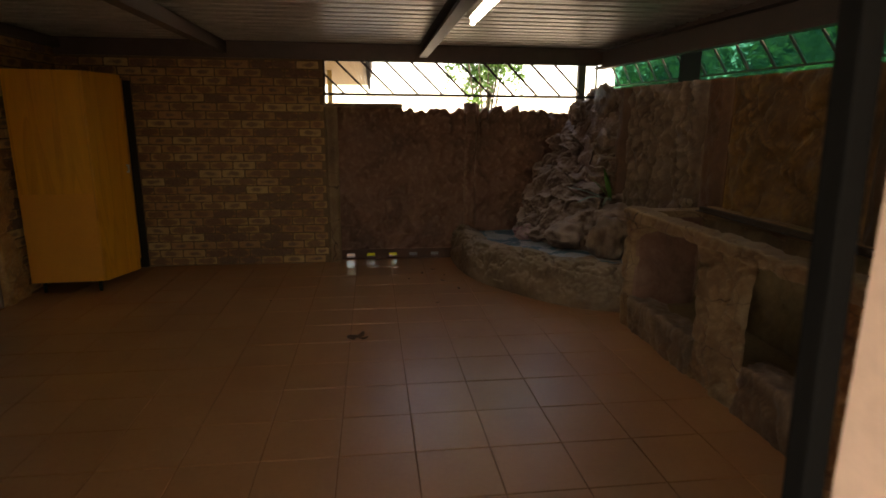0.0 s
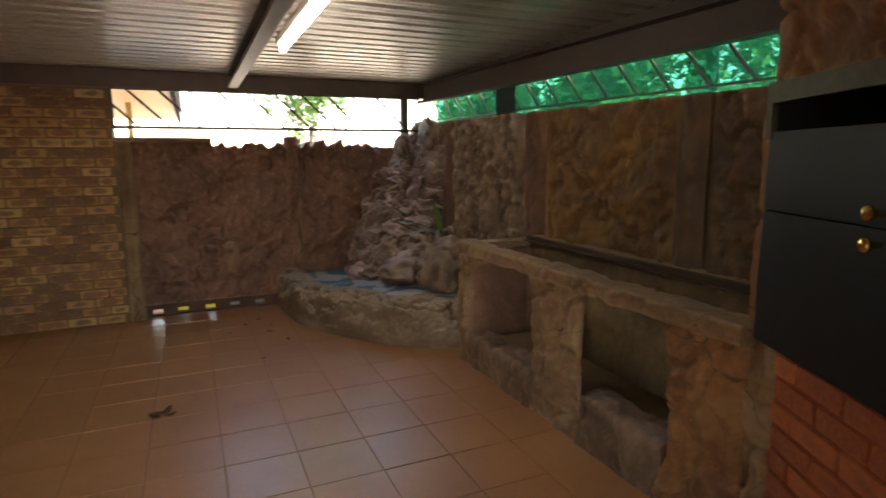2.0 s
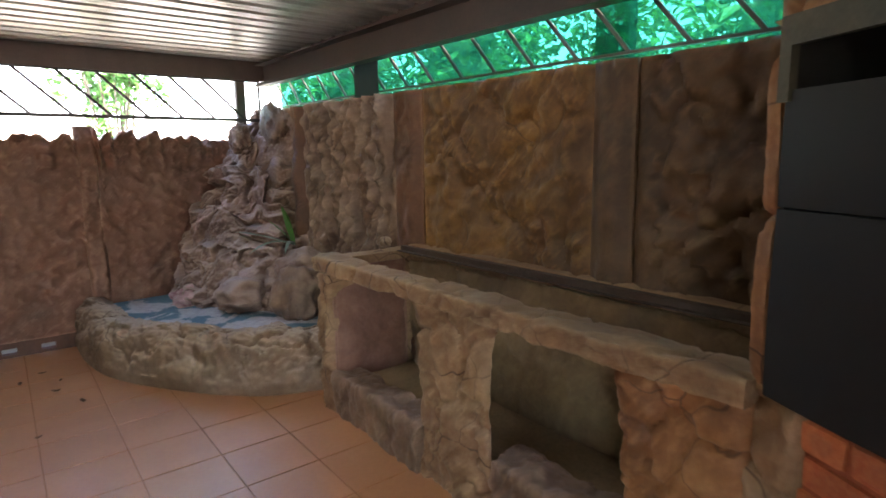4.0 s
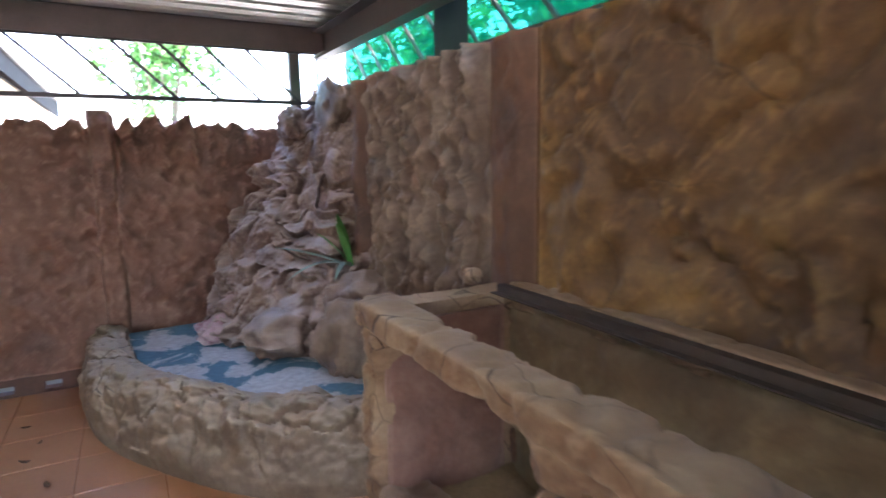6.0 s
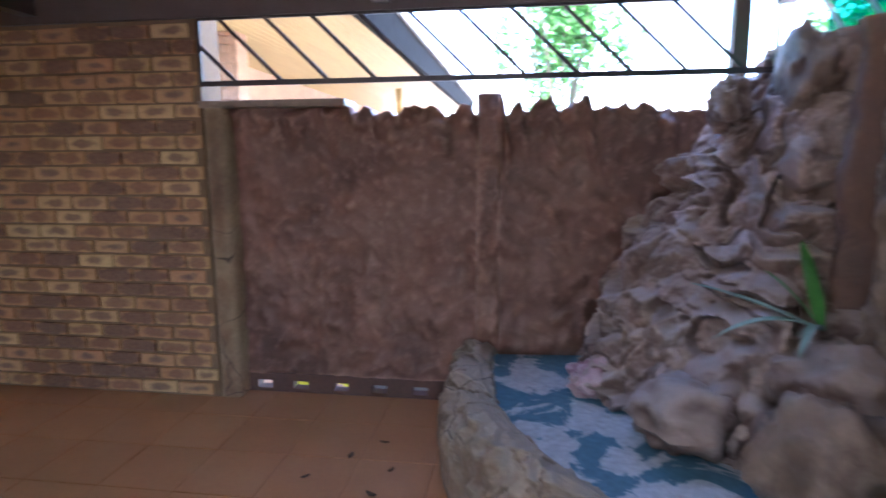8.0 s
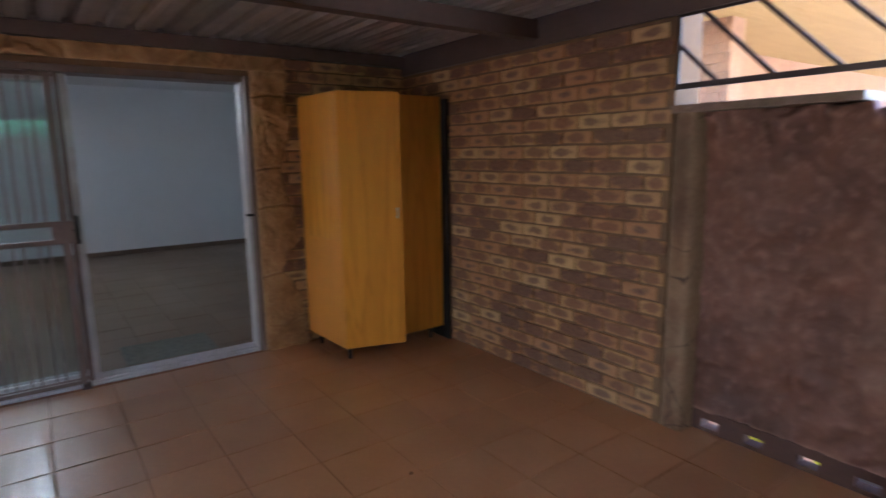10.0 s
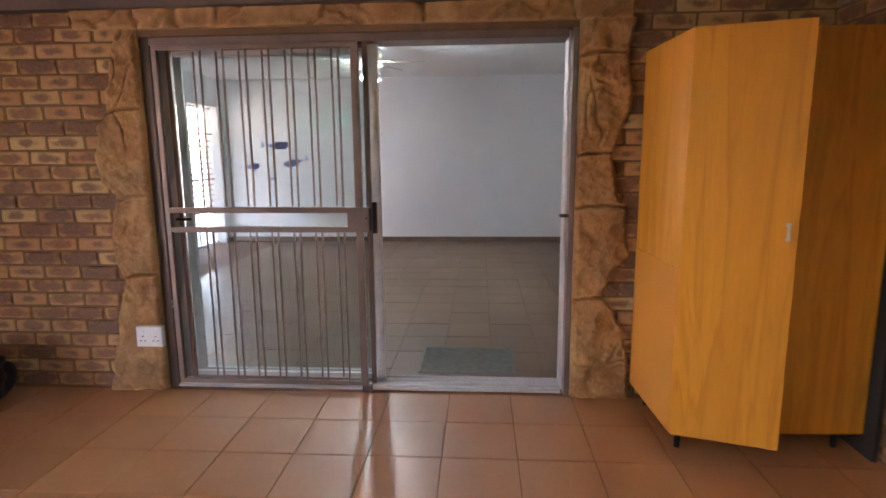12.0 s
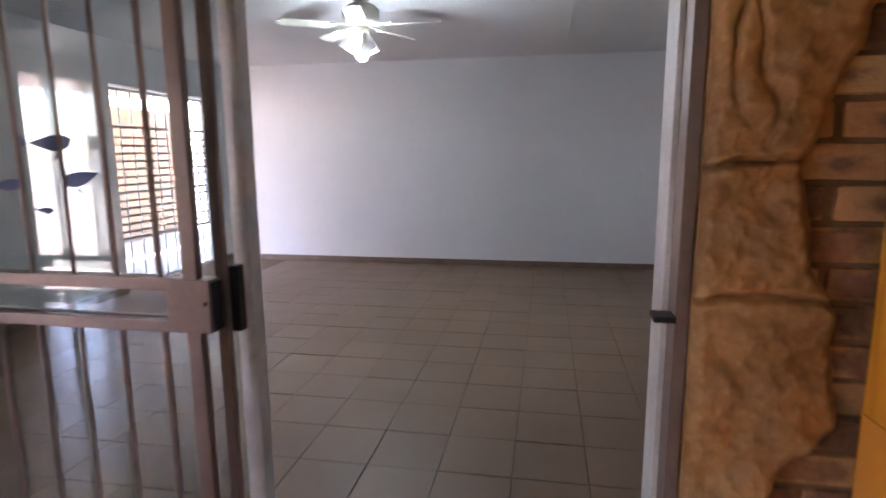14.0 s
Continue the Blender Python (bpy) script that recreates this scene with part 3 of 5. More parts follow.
def ledge(y0, y1, x0, x1, z0, z1, seed, name, material, amp=0.02, bulge=0.02, lab=""):
    """A rounded rock beam along y: its cross-section is a soft rectangle with lumps."""
    ny, na = max(4, round((y1 - y0) / 0.016)), 44
    cx, cz, hx, hz = (x0 + x1) / 2, (z0 + z1) / 2, (x1 - x0) / 2, (z1 - z0) / 2
    o = Vector((seed, 0, seed))

    def pt(u, v):
        a = 2 * math.pi * u
        c, s = math.cos(a), math.sin(a)
        r = (abs(c) ** 10 + abs(s) ** 10) ** -0.1
        yy = y0 + (y1 - y0) * v
        p = Vector((cx + hx * c * r, yy, cz + hz * s * r))
        d = Vector((c, 0, s))
        return p + d * (amp * fbm(p * 5 + o, 5) + amp * 0.4 * fbm(p * 19 + o, 3) - 0.018 * crack(p + o, 2.6))
    bm = sheet(pt, na, ny)
    bmesh.ops.remove_doubles(bm, verts=bm.verts[:], dist=0.0004)
    bmesh.ops.holes_fill(bm, edges=[e for e in bm.edges if e.is_boundary], sides=0)
    bmesh.ops.recalc_face_normals(bm, faces=bm.faces[:])
    return part(name, bm, material, counter, lab, True)


ledge(CY0, CY1 + 0.01, CX - 0.025, CX + 0.13, 0.835, 0.925, 4, "front_rim", M_COUNTER, 0.012)
ledge(3.60, 4.44, CX + 0.0, CX + 0.2, -0.06, 0.25, 5, "plinth", M_GREYROCK, 0.03)
ledge(2.53, 3.12, CX + 0.0, CX + 0.2, -0.06, 0.285, 6, "plinth", M_GREYROCK, 0.03)
part("end_wall", slab((XE, CY1, 0), (CX + 0.1 - XE, 0, 0), (0, 0, 0.91), (0, 1, 0), 0.14, lumps(0.02, 7), 0.03), M_COUNTER, counter, smooth=True)
part("bay_floor", box((CX + 0.1, CY0, 0), (XE, CY1 - 0.13, 0.19)), M_TROUGH, counter)
part("side_lining", slab((XE - 0.09, CY1 - 0.165, 0.1), (CX + 0.03 - XE + 0.09, 0, 0), (0, 0, 0.76), (0, -1, 0), 0.02, lumps(0.012, 21, 2.2, 0.008), 0.02), M_REDLINING, counter, "red-brown lining", smooth=True)
part("back_wall", slab((XE - 0.09, CY1 - 0.14, 0.1), (0, CY0 - CY1 + 0.14, 0), (0, 0, 0.78), (-1, 0, 0), 0.08, lumps(0.014, 9), 0.02), M_TROUGH, counter, smooth=True)
for nm, lo, hi in (("rail", (3.130, CY0, 0.908), (3.136, CY1 - 0.14, 0.940)), ("rail_top", (3.136, CY0, 0.934), (3.165, CY1 - 0.14, 0.940)), ("rail_flange", (3.10, CY0, 0.908), (3.130, CY1 - 0.14, 0.913))):
    part(nm, box(lo, hi, 0.0015), M_RAIL, counter, "brown steel angle rail")
ledge(CY0, CY1 - 0.14, 3.168, 3.26, 0.85, 0.945, 8, "back_ledge", M_COUNTER, 0.008)

# ---- pond ----
pond = thing("stone_pond", "low cement-rock pond with a flaking blue painted basin", "pond")
OUT = [(1.60, 6.92), (1.60, 6.5), (1.66, 6.08), (1.80, 5.72), (1.99, 5.42), (2.19, 5.15), (2.42, 4.93), (2.72, 4.80), (3.0, 4.72)]


def curve_at(pts, t):
    """Catmull-Rom through the points, t in 0..1."""
    s = t * (len(pts) - 1)
    i = min(int(s), len(pts) - 2)
    f = s - i
    P = [Vector((*pts[max(0, min(len(pts) - 1, i + k))], 0)) for k in (-1, 0, 1, 2)]
    return 0.5 * ((2 * P[1]) + (P[2] - P[0]) * f + (2 * P[0] - 5 * P[1] + 4 * P[2] - P[3]) * f * f + (3 * P[1] - P[0] - 3 * P[2] + P[3]) * f ** 3)


def pond_pt(u, v):
    c = curve_at(OUT, u)
    d = (curve_at(OUT, min(1, u + 0.01)) - curve_at(OUT, max(0, u - 0.01))).normalized()
    inn = Vector((-d.y, d.x, 0)) if (Vector((2.7, 6.2, 0)) - c).dot(Vector((-d.y, d.x, 0))) > 0 else Vector((d.y, -d.x, 0))
    prof = [(0.0, -0.02), (-0.02, 0.08), (0.0, 0.20), (0.03, 0.31), (0.08, 0.375), (0.14, 0.395), (0.20, 0.385), (0.245, 0.35), (0.265, 0.30), (0.27, 0.22)]
    s = v * (len(prof) - 1)
    i = min(int(s), len(prof) - 2)
    f = s - i
    w = prof[i][0] + (prof[i + 1][0] - prof[i][0]) * f
    h = prof[i][1] + (prof[i + 1][1] - prof[i][1]) * f
    p = c + inn * w + Vector((0, 0, h))
    n = (-inn + Vector((0, 0, 1))).normalized() if v < 0.75 else Vector((0, 0, 1))
    k = min(1.0, v * 4)
    return p + n * k * (0.045 * fbm(p * 4.5, 5) + 0.02 * fbm(p * 12, 4) + 0.008 * fbm(p * 34, 3) - 0.03 * crack(p, 2.4))


part("rim", sheet(pond_pt, 260, 80), M_RIM, pond, smooth=True)


def basin_bed():
    bm = bmesh.new()
    ring = []
    for k in range(41):
        c = curve_at(OUT, k / 40)
        q = c + (Vector((2.75, 6.2, 0)) - c).normalized() * 0.2
        ring.append(bm.verts.new((q.x, q.y, 0.325)))
    ring += [bm.verts.new((XE, 4.75, 0.325)), bm.verts.new((XE, 6.92, 0.325))]
    bm.faces.new(ring)
    return bm


m_bed, n_, l_, b_ = mat("flaking_blue_paint", 0.55)
v_ = coords(n_, l_)
f1, f2 = noise_of(n_, l_, v_, 3.6, 8, 0.6, 0.6), noise_of(n_, l_, v_, 30, 6, 0.6)
c_ = ramp_of(n_, l_, f2, [(0.3, (0.045, 0.115, 0.15)), (0.7, (0.085, 0.18, 0.22))])
c_ = mixed(n_, l_, ramp_of(n_, l_, f1, [(0.495, (0, 0, 0)), (0.52, (1, 1, 1))]), c_, ramp_of(n_, l_, f2, [(0.3, (0.33, 0.31, 0.29)), (0.7, (0.52, 0.50, 0.48))]))
l_.new(c_, b_.inputs["Base Color"])
bumped(n_, l_, b_, f1, 0.3, 0.01)
part("basin", basin_bed(), m_bed, pond, "blue paint flaking off white cement")

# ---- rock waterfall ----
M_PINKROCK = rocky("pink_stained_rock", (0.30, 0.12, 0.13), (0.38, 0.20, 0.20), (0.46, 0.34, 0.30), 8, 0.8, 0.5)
CORNER = Vector((XE + 0.02, YF + 0.02, 0))
PROFILE = [(0.0, 0.98, 1.30, 1.62), (0.30, 0.97, 1.24, 1.55), (0.42, 0.95, 1.15, 1.45), (0.62, 0.88, 1.05, 1.28), (0.78, 0.82, 0.98, 1.05), (0.95, 0.78, 0.86, 0.90), (1.10, 0.74, 0.78, 0.88), (1.25, 0.64, 0.68, 0.86), (1.42, 0.55, 0.58, 0.85), (1.60, 0.42, 0.46, 0.80), (1.72, 0.28, 0.34, 0.70), (1.82, 0.20, 0.24, 0.52), (1.90, 0.10, 0.14, 0.42)]


def fall_r(z, a):
    for (z0, *r0), (z1, *r1) in zip(PROFILE, PROFILE[1:]):
        if z <= z1:
            f = (z - z0) / (z1 - z0)
            r = [p + (q - p) * f for p, q in zip(r0, r1)]
            break
    else:
        r = PROFILE[-1][1:]
    return r[0] + (r[1] - r[0]) * a * 2 if a < 0.5 else r[1] + (r[2] - r[1]) * (a - 0.5) * 2


def fall_pt(u, v):
    z = 1.93 * v
    ang = math.pi + u * math.pi / 2
    d = Vector((math.cos(ang), math.sin(ang), 0))
    base = CORNER + d * fall_r(z, u) + Vector((0, 0, z))
    q = Vector((base.x * 2.6, base.y * 2.6, z * 2.6))
    w = Vector((fbm(q * 0.7 + Vector((3, 1, 7)), 3), fbm(q * 0.7 + Vector((8, 4, 2)), 3), fbm(q * 0.7 + Vector((1, 9, 5)), 3)))
    c = Vector((base.x * 2.9, base.y * 2.9, z * 3.7 + 0.9 * u)) + w * 0.8
    dist, pts = noise.voronoi(c)
    gap = max(0.0, min(1.0, (dist[1] - dist[0]) * 2.0))
    dome = gap * (2 - gap) * (1 - 0.3 * min(1.0, dist[0]))
    s = z * 3.1 + 0.8 * w.x + 0.7 * u
    step = s % 1.0
    saw = step ** 1.3 if step < 0.8 else 0.75 * (0.5 + 0.5 * math.cos(math.pi * (step - 0.8) / 0.2))
    tall = noise.cell(pts[0] * 7.3 + Vector((0.5, 0.5, 0.5)))
    under = max(0.0, min(1.0, (pts[0].z - c.z) * 1.6 + 0.2))
    pit = max(0.0, min(1.0, (fbm(Vector((base.x * 5, base.y * 5, z * 6.5)) + w, 2) - 0.14) / 0.16))
    valley = math.exp(-((u - 0.62) / 0.13) ** 2) * max(0.0, min(1.0, (z - 0.5) / 0.5))
    k = min(1, (1.98 - z) / 0.2)
    out = (d + Vector((0, 0, 0.16))).normalized()
    r = 0.085 * (dome - 0.6) + 0.07 * (tall - 0.5) * gap + 0.085 * (saw - 0.4) - 0.035 * under * gap - 0.085 * pit - 0.11 * valley
    r += 0.022 * fbm(q * 3.2, 4) + 0.008 * fbm(q * 10, 3) - 0.03 * max(0.0, min(1.0, (z - 0.7) / 0.5))
    return base + out * k * r


fall = thing("rock_waterfall", "tall grey-brown cement-rock waterfall in the corner behind the pond", "waterfall")
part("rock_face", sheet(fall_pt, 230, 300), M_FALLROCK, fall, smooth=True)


def blob(c, r, seed, amp=0.25, sub=4):
    bm = bmesh.new()
    bmesh.ops.create_icosphere(bm, subdivisions=sub, radius=1)
    o = Vector((seed, seed, seed))
    for vert in bm.verts:
        n3 = vert.co.normalized()
        f = 1 + amp * fbm(n3 * 1.2 + o, 4) + amp * 0.5 * (ridge(n3 * 2.1 + o, 3) - 0.6) + amp * 0.12 * fbm(n3 * 7 + o, 3)
        vert.co = Vector(c) + Vector((n3.x * r[0], n3.y * r[1], n3.z * r[2])) * f
    return bm


part("boulder", blob((2.93, 5.52, 0.46), (0.21, 0.24, 0.24), 3, 0.28), M_GREYROCK, fall, "brown boulder", True)
part("boulder", blob((3.08, 5.74, 0.62), (0.19, 0.22, 0.15), 8, 0.3), M_FALLROCK, fall, "grey boulder", True)
part("ledge_stone", blob((2.66, 5.92, 0.42), (0.24, 0.2, 0.15), 14, 0.3), M_FALLROCK, fall, smooth=True)
part("ledge_stone", blob((2.36, 6.40, 0.37), (0.14, 0.13, 0.08), 19, 0.5), M_PINKROCK, fall, "pink-stained stone", True)
part("pale_stone", blob((3.12, 4.60, 0.945), (0.035, 0.05, 0.035), 33, 0.3, 3), M_RIM, fall, "small pale loose stone", True)
part("top_stone", blob((2.95, 6.66, 1.66), (0.09, 0.08, 0.12), 23, 0.4), M_FALLROCK, fall, smooth=True)
part("top_stone", blob((3.17, 6.45, 1.72), (0.09, 0.22, 0.20), 29, 0.4), M_GREYROCK, fall, smooth=True)

# ---- corner barbecue ----
# local frame: x along the face from its far end towards the gateway, y out of the face, z up
FA, FB = Vector((2.65, 2.13, 0)), Vector((2.15, 1.09, 0))
fx = (FB - FA).normalized()
fy = Vector((fx.y, -fx.x, 0))
if fy.x > 0:
    fy = -fy
BQ = Matrix((fx, fy, Vector((0, 0, 1)))).transposed().to_4x4()
BQ.translation = FA
braai = thing("barbecue", "built-in corner barbecue with black enamel doors in red-brown rock", "barbecue")


def face_slab(x0, x1, z0, z1, material, seed, name, amp=0.02, off=0.0, cracks=2.0, lab=""):
    f = lumps(amp, seed, cracks, 0.034)
    bm = slab((x1, off, z0), (x0 - x1, 0, 0), (0, 0, z1 - z0), (0, 1, 0), 0.25, f, 0.015)
    bm.transform(BQ)
    bmesh.ops.recalc_face_normals(bm, faces=bm.faces[:])
    return part(name, bm, material, braai, lab, True)


BW = 1.12
M_TRIM = plain("dull_steel", (0.070, 0.066, 0.044), 0.65, 0.1, 0.6, 8)
face_slab(-0.07, BW + 0.25, 1.765, 2.33, M_REDROCK, 11, "chimney_breast")
face_slab(-0.07, 0.0, 0.9, 1.765, M_REDROCK, 12, "side_column", 0.012)
face_slab(BW + 0.01, BW + 0.3, 0.0, 1.765, M_REDROCK, 13, "side_column", 0.012)
face_slab(-0.10, 0.1, 0.0, 0.90, M_COUNTER, 14, "corner_stone", 0.03)
part("base", box((0.1, -0.35, 0), (0.80, -0.03, 0.88), 0, BQ), M_REDMORTAR, braai)
for nm, lo, hi in (("back_plate", (0.0, -0.5, 0.88), (BW, -0.45, 1.76)), ("floor_plate", (0.0, -0.45, 0.88), (BW, 0.0, 0.9)), ("side_plate", (0.0, -0.45, 0.9), (0.015, 0.0, 1.75)), ("side_plate", (BW - 0.015, -0.45, 0.9), (BW, 0.0, 1.75)), ("top_plate", (0.0, -0.45, 1.75), (BW, 0.0, 1.763))):
    part(nm, box(lo, hi, 0, BQ), M_DARKBOX, braai, "sooty steel plate")
part("steel_trim", boxes([((-0.01, 0.0, 1.70), (BW, 0.022, 1.765)), ((-0.01, 0.0, 1.58), (0.022, 0.022, 1.70))], BQ), M_TRIM, braai, "dull steel trim")


def hatch(z0, z1, bow, name):
    def pt(u, v):
        return Vector((0.005 + (BW - 0.01) * (1 - u), 0.006 + bow * math.sin(math.pi * (0.15 + 0.7 * v)) + 0.004 * math.sin(u * 9), z0 + (z1 - z0) * v))
    bm = sheet(pt, 30, 14, lambda u, v: pt(u, v) - Vector((0, 0.025, 0)))
    bm.transform(BQ)
    bmesh.ops.recalc_face_normals(bm, faces=bm.faces[:])
    return part(name, bm, M_BLACK, braai, "black enamel hatch", True)


up, lowd = hatch(1.345, 1.605, 0.006, "upper_door"), hatch(0.885, 1.34, 0.008, "lower_door")
for d, z in ((up, 1.385), (lowd, 1.305)):
    bm = rod((0.57, 0.018, z), (0.57, 0.05, z), 0.009, 12)
    bmesh.ops.create_uvsphere(bm, u_segments=14, v_segments=8, radius=0.021, matrix=Matrix.Translation((0.57, 0.057, z)) @ Matrix.Diagonal((1, 0.62, 1, 1)))
    bm.transform(BQ)
    part("knob", bm, M_BRASS, d, "polished brass knob", True)

# ---- cupboard ----
cup = thing("cupboard", "tall oak-veneer cupboard on black legs with one door ajar", "cupboard", at=(-2.335, 5.79, 0))
cup.rotation_euler.z = radians(2.7)
CD, CWD, CZ0, CZ1 = 0.605, 0.90, 0.11, 1.95
for nm, lo, hi in (("side_panel", (0, 0, CZ0), (CD, 0.018, CZ1)), ("side_panel", (0, CWD - 0.018, CZ0), (CD, CWD, CZ1)), ("bottom", (0, 0.018, CZ0), (CD, CWD - 0.018, CZ0 + 0.018)), ("top", (0, 0.018, CZ1 - 0.018), (CD, CWD - 0.018, CZ1)), ("back", (0, 0.018, CZ0 + 0.018), (0.008, CWD - 0.018, CZ1 - 0.018)), ("divider", (0.02, CWD / 2 - 0.009, CZ0 + 0.018), (CD - 0.02, CWD / 2 + 0.009, CZ1 - 0.018))):
    part(nm, box(lo, hi, 0.0012), M_WOOD, cup)
part("side_board", box((0.01, -0.006, CZ0 + 0.002), (CD - 0.005, -0.0005, 0.905), 0.0015), M_WOODB, cup, "paler patch board on the cupboard side")


def leaf(name, hinge, angle, sign):
    bm = box((0, 0, 0), (0.018, CWD / 2 - 0.002, CZ1 - CZ0 - 0.004), 0.002)
    if sign < 0:
        bm.transform(Matrix.Translation((0, -(CWD / 2 - 0.002), 0)))
    bm.transform(pose(*hinge, 0, 0, angle))
    return part(name, bm, M_WOOD, cup, "varnished oak-veneer door")


d1 = leaf("door", (CD + 0.002, 0.001, CZ0 + 0.002), -20, 1)
d2 = leaf("door", (CD + 0.002, CWD - 0.001, CZ0 + 0.002), 0, -1)
hm = pose(CD + 0.002, 0.001, 0, 0, 0, -20)
bm = boxes([((0.018, 0.40, 1.06), (0.036, 0.416, 1.072)), ((0.018, 0.40, 1.12), (0.036, 0.416, 1.132)), ((0.032, 0.403, 1.058), (0.042, 0.414, 1.134))], hm)
part("handle", bm, M_ALU, d1, "small chrome pull")
for lx in (0.07, CD - 0.07):
    for ly in (0.07, CWD - 0.07):
        part("leg", rod((lx, ly, 0), (lx, ly, CZ0), 0.014, 10, None, 0.02), M_BLACK, cup, "black tapered leg")

# board added for the deep shade between cupboard and wall
tagged(part("shade_board", box((-2.32, 6.728, 0.004), (-1.69, 6.752, 1.93), 0.004), M_SHADEBOARD), "tall dark board added for the shade between the cupboard and the brick wall", "board")

# ---- rock surround, sliding door and gate ----
surround = tagged(thing("trim_door", "ochre cement-rock surround round the sliding door", "trim"), kind="structure")


PIER_R = [(0.0, 5.79), (0.38, 5.765), (0.50, 5.69), (0.63, 5.615), (0.74, 5.66), (0.86, 5.755), (1.10, 5.725), (1.24, 5.675), (1.42, 5.645), (1.52, 5.68), (1.70, 5.742), (1.95, 5.712), (2.2, 5.76)]
PIER_L = [(0.0, 2.61), (0.10, 2.64), (0.43, 2.705), (0.69, 2.765), (0.90, 2.715), (1.08, 2.75), (1.20, 2.765), (1.30, 2.69), (1.40, 2.665), (1.58, 2.70), (1.69, 2.77), (1.90, 2.80), (2.2, 2.87)]


def along_edge(rows, z):
    for (z0, y0), (z1, y1) in zip(rows, rows[1:]):
        if z <= z1:
            f = (z - z0) / (z1 - z0)
            f = f * f * (3 - 2 * f)
            return y0 + (y1 - y0) * f
    return rows[-1][1]


def rock_pier(inner, rows, joints, seed):
    """Hand-carved rock pier beside the door: cut joints, gouged hollows, an outer edge that wanders over the bricks."""
    nz, ny = 300, 56

    def pt(u, v, out=True):
        z = 2.13 * v
        edge = along_edge(rows, z) + 0.008 * fbm(Vector((z * 13, seed, 0)), 3)
        left = inner > edge
        y = edge + (inner - edge) * u if left else inner + (edge - inner) * u
        p = Vector((XW, y, z))
        if not out:
            return p + Vector((-0.02, 0, 0))
        o = Vector((seed, seed, 0))
        rim = min(u, 1 - u) * abs(inner - edge)
        round_off = max(0.0, 1 - rim / 0.028) ** 2
        wob = 0.012 * math.sin(y * 17 + seed) + 0.010 * fbm(Vector((y * 9, seed, 3)), 2)
        j = max(0.0, 1 - min(abs(z - k - wob) for k in joints) / 0.013)
        q = Vector((y * 4.2, z * 3.0, seed))
        q = q + Vector((fbm(q * 0.8, 2), fbm(q * 0.8 + Vector((5, 2, 1)), 2), 0)) * 0.7
        gouge = max(0.0, 1 - abs(fbm(q, 2)) / 0.10) * max(0.0, min(1.0, fbm(q * 0.6 + o, 2) * 4 + 0.35))
        r = 0.044 + 0.026 * fbm(p * 5.0 + o, 3) + 0.010 * fbm(p * 13 + o, 3) + 0.004 * fbm(p * 40, 3)
        r -= 0.026 * round_off + 0.026 * j + 0.013 * gouge
        return p + Vector((max(r, 0.017), 0, 0))
    part("rock_pier", sheet(pt, ny, nz, lambda u, v: pt(u, v, False)), M_STONE, surround, smooth=True)


rock_pier(DOOR_Y0 - 0.004, PIER_L, (0.72, 1.19, 1.69), 2.0)
rock_pier(DOOR_Y1 + 0.004, PIER_R, (0.60, 1.13, 1.42, 1.95), 0.5)
part("rock_lintel", slab((XW, 2.62, 2.132), (0, 3.1, 0), (0, 0, 0.113), (1, 0, 0), 0.02, lambda u, v, p: 0.036 + 0.02 * fbm(p * 5, 5) - 0.028 * crack(p, 3.2), 0.014), M_STONE, surround, smooth=True)

slider = tagged(thing("door_1", "aluminium sliding glass door with its right leaf slid open", "door"), kind="structure")
SX = XW - 0.15
part("frame_side", box((SX - 0.05, DOOR_Y0, 0), (XW - 0.015, DOOR_Y0 + 0.045, DOOR_H), 0.004), M_STEEL, slider)
part("frame_side", box((SX - 0.05, DOOR_Y1 - 0.042, 0), (XW - 0.07, DOOR_Y1, DOOR_H), 0.004), M_ALU, slider)
part("frame_side", box((XW - 0.068, DOOR_Y1 - 0.03, 0), (XW + 0.015, DOOR_Y1, DOOR_H), 0.004), M_GATE, slider, "bronze gate channel")
part("frame_head", box((SX - 0.05, DOOR_Y0 + 0.045, DOOR_H - 0.045), (XW - 0.015, DOOR_Y1 - 0.045, DOOR_H), 0.004), M_GATE, slider)
part("track", boxes([((SX - 0.05, DOOR_Y0 + 0.045, 0), (XW - 0.015, DOOR_Y1 - 0.045, 0.012)), ((SX - 0.03, DOOR_Y0 + 0.045, 0.012), (SX - 0.025, DOOR_Y1 - 0.045, 0.03)), ((SX + 0.03, DOOR_Y0 + 0.045, 0.012), (SX + 0.035, DOOR_Y1 - 0.045, 0.03)), ((XW - 0.04, DOOR_Y0 + 0.045, 0.012), (XW - 0.035, DOOR_Y1 - 0.045, 0.028))]), M_ALU, slider)
m_glass = bpy.data.materials.new("clear_glass")
m_glass.use_nodes = True
gb = m_glass.node_tree.nodes["Principled BSDF"]
gb.inputs["Base Color"].default_value, gb.inputs["Roughness"].default_value = (0.78, 0.83, 0.82, 1), 0.0
gb.inputs["Transmission Weight"].default_value, gb.inputs["IOR"].default_value = 1.0, 1.45


def glazed_leaf(x, y0, y1, name):
    lf = part(name, boxes([((x - 0.016, y0, 0.03), (x + 0.016, y0 + 0.05, 2.05)), ((x - 0.016, y1 - 0.05, 0.03), (x + 0.016, y1, 2.05)), ((x - 0.016, y0 + 0.05, 0.03), (x + 0.016, y1 - 0.05, 0.07)), ((x - 0.016, y0 + 0.05, 2.005), (x + 0.016, y1 - 0.05, 2.05))]), M_ALU, slider)
    g = part("pane", box((x - 0.003, y0 + 0.05, 0.07), (x + 0.003, y1 - 0.05, 2.005)), m_glass, lf)
    g.visible_shadow = False
    return lf


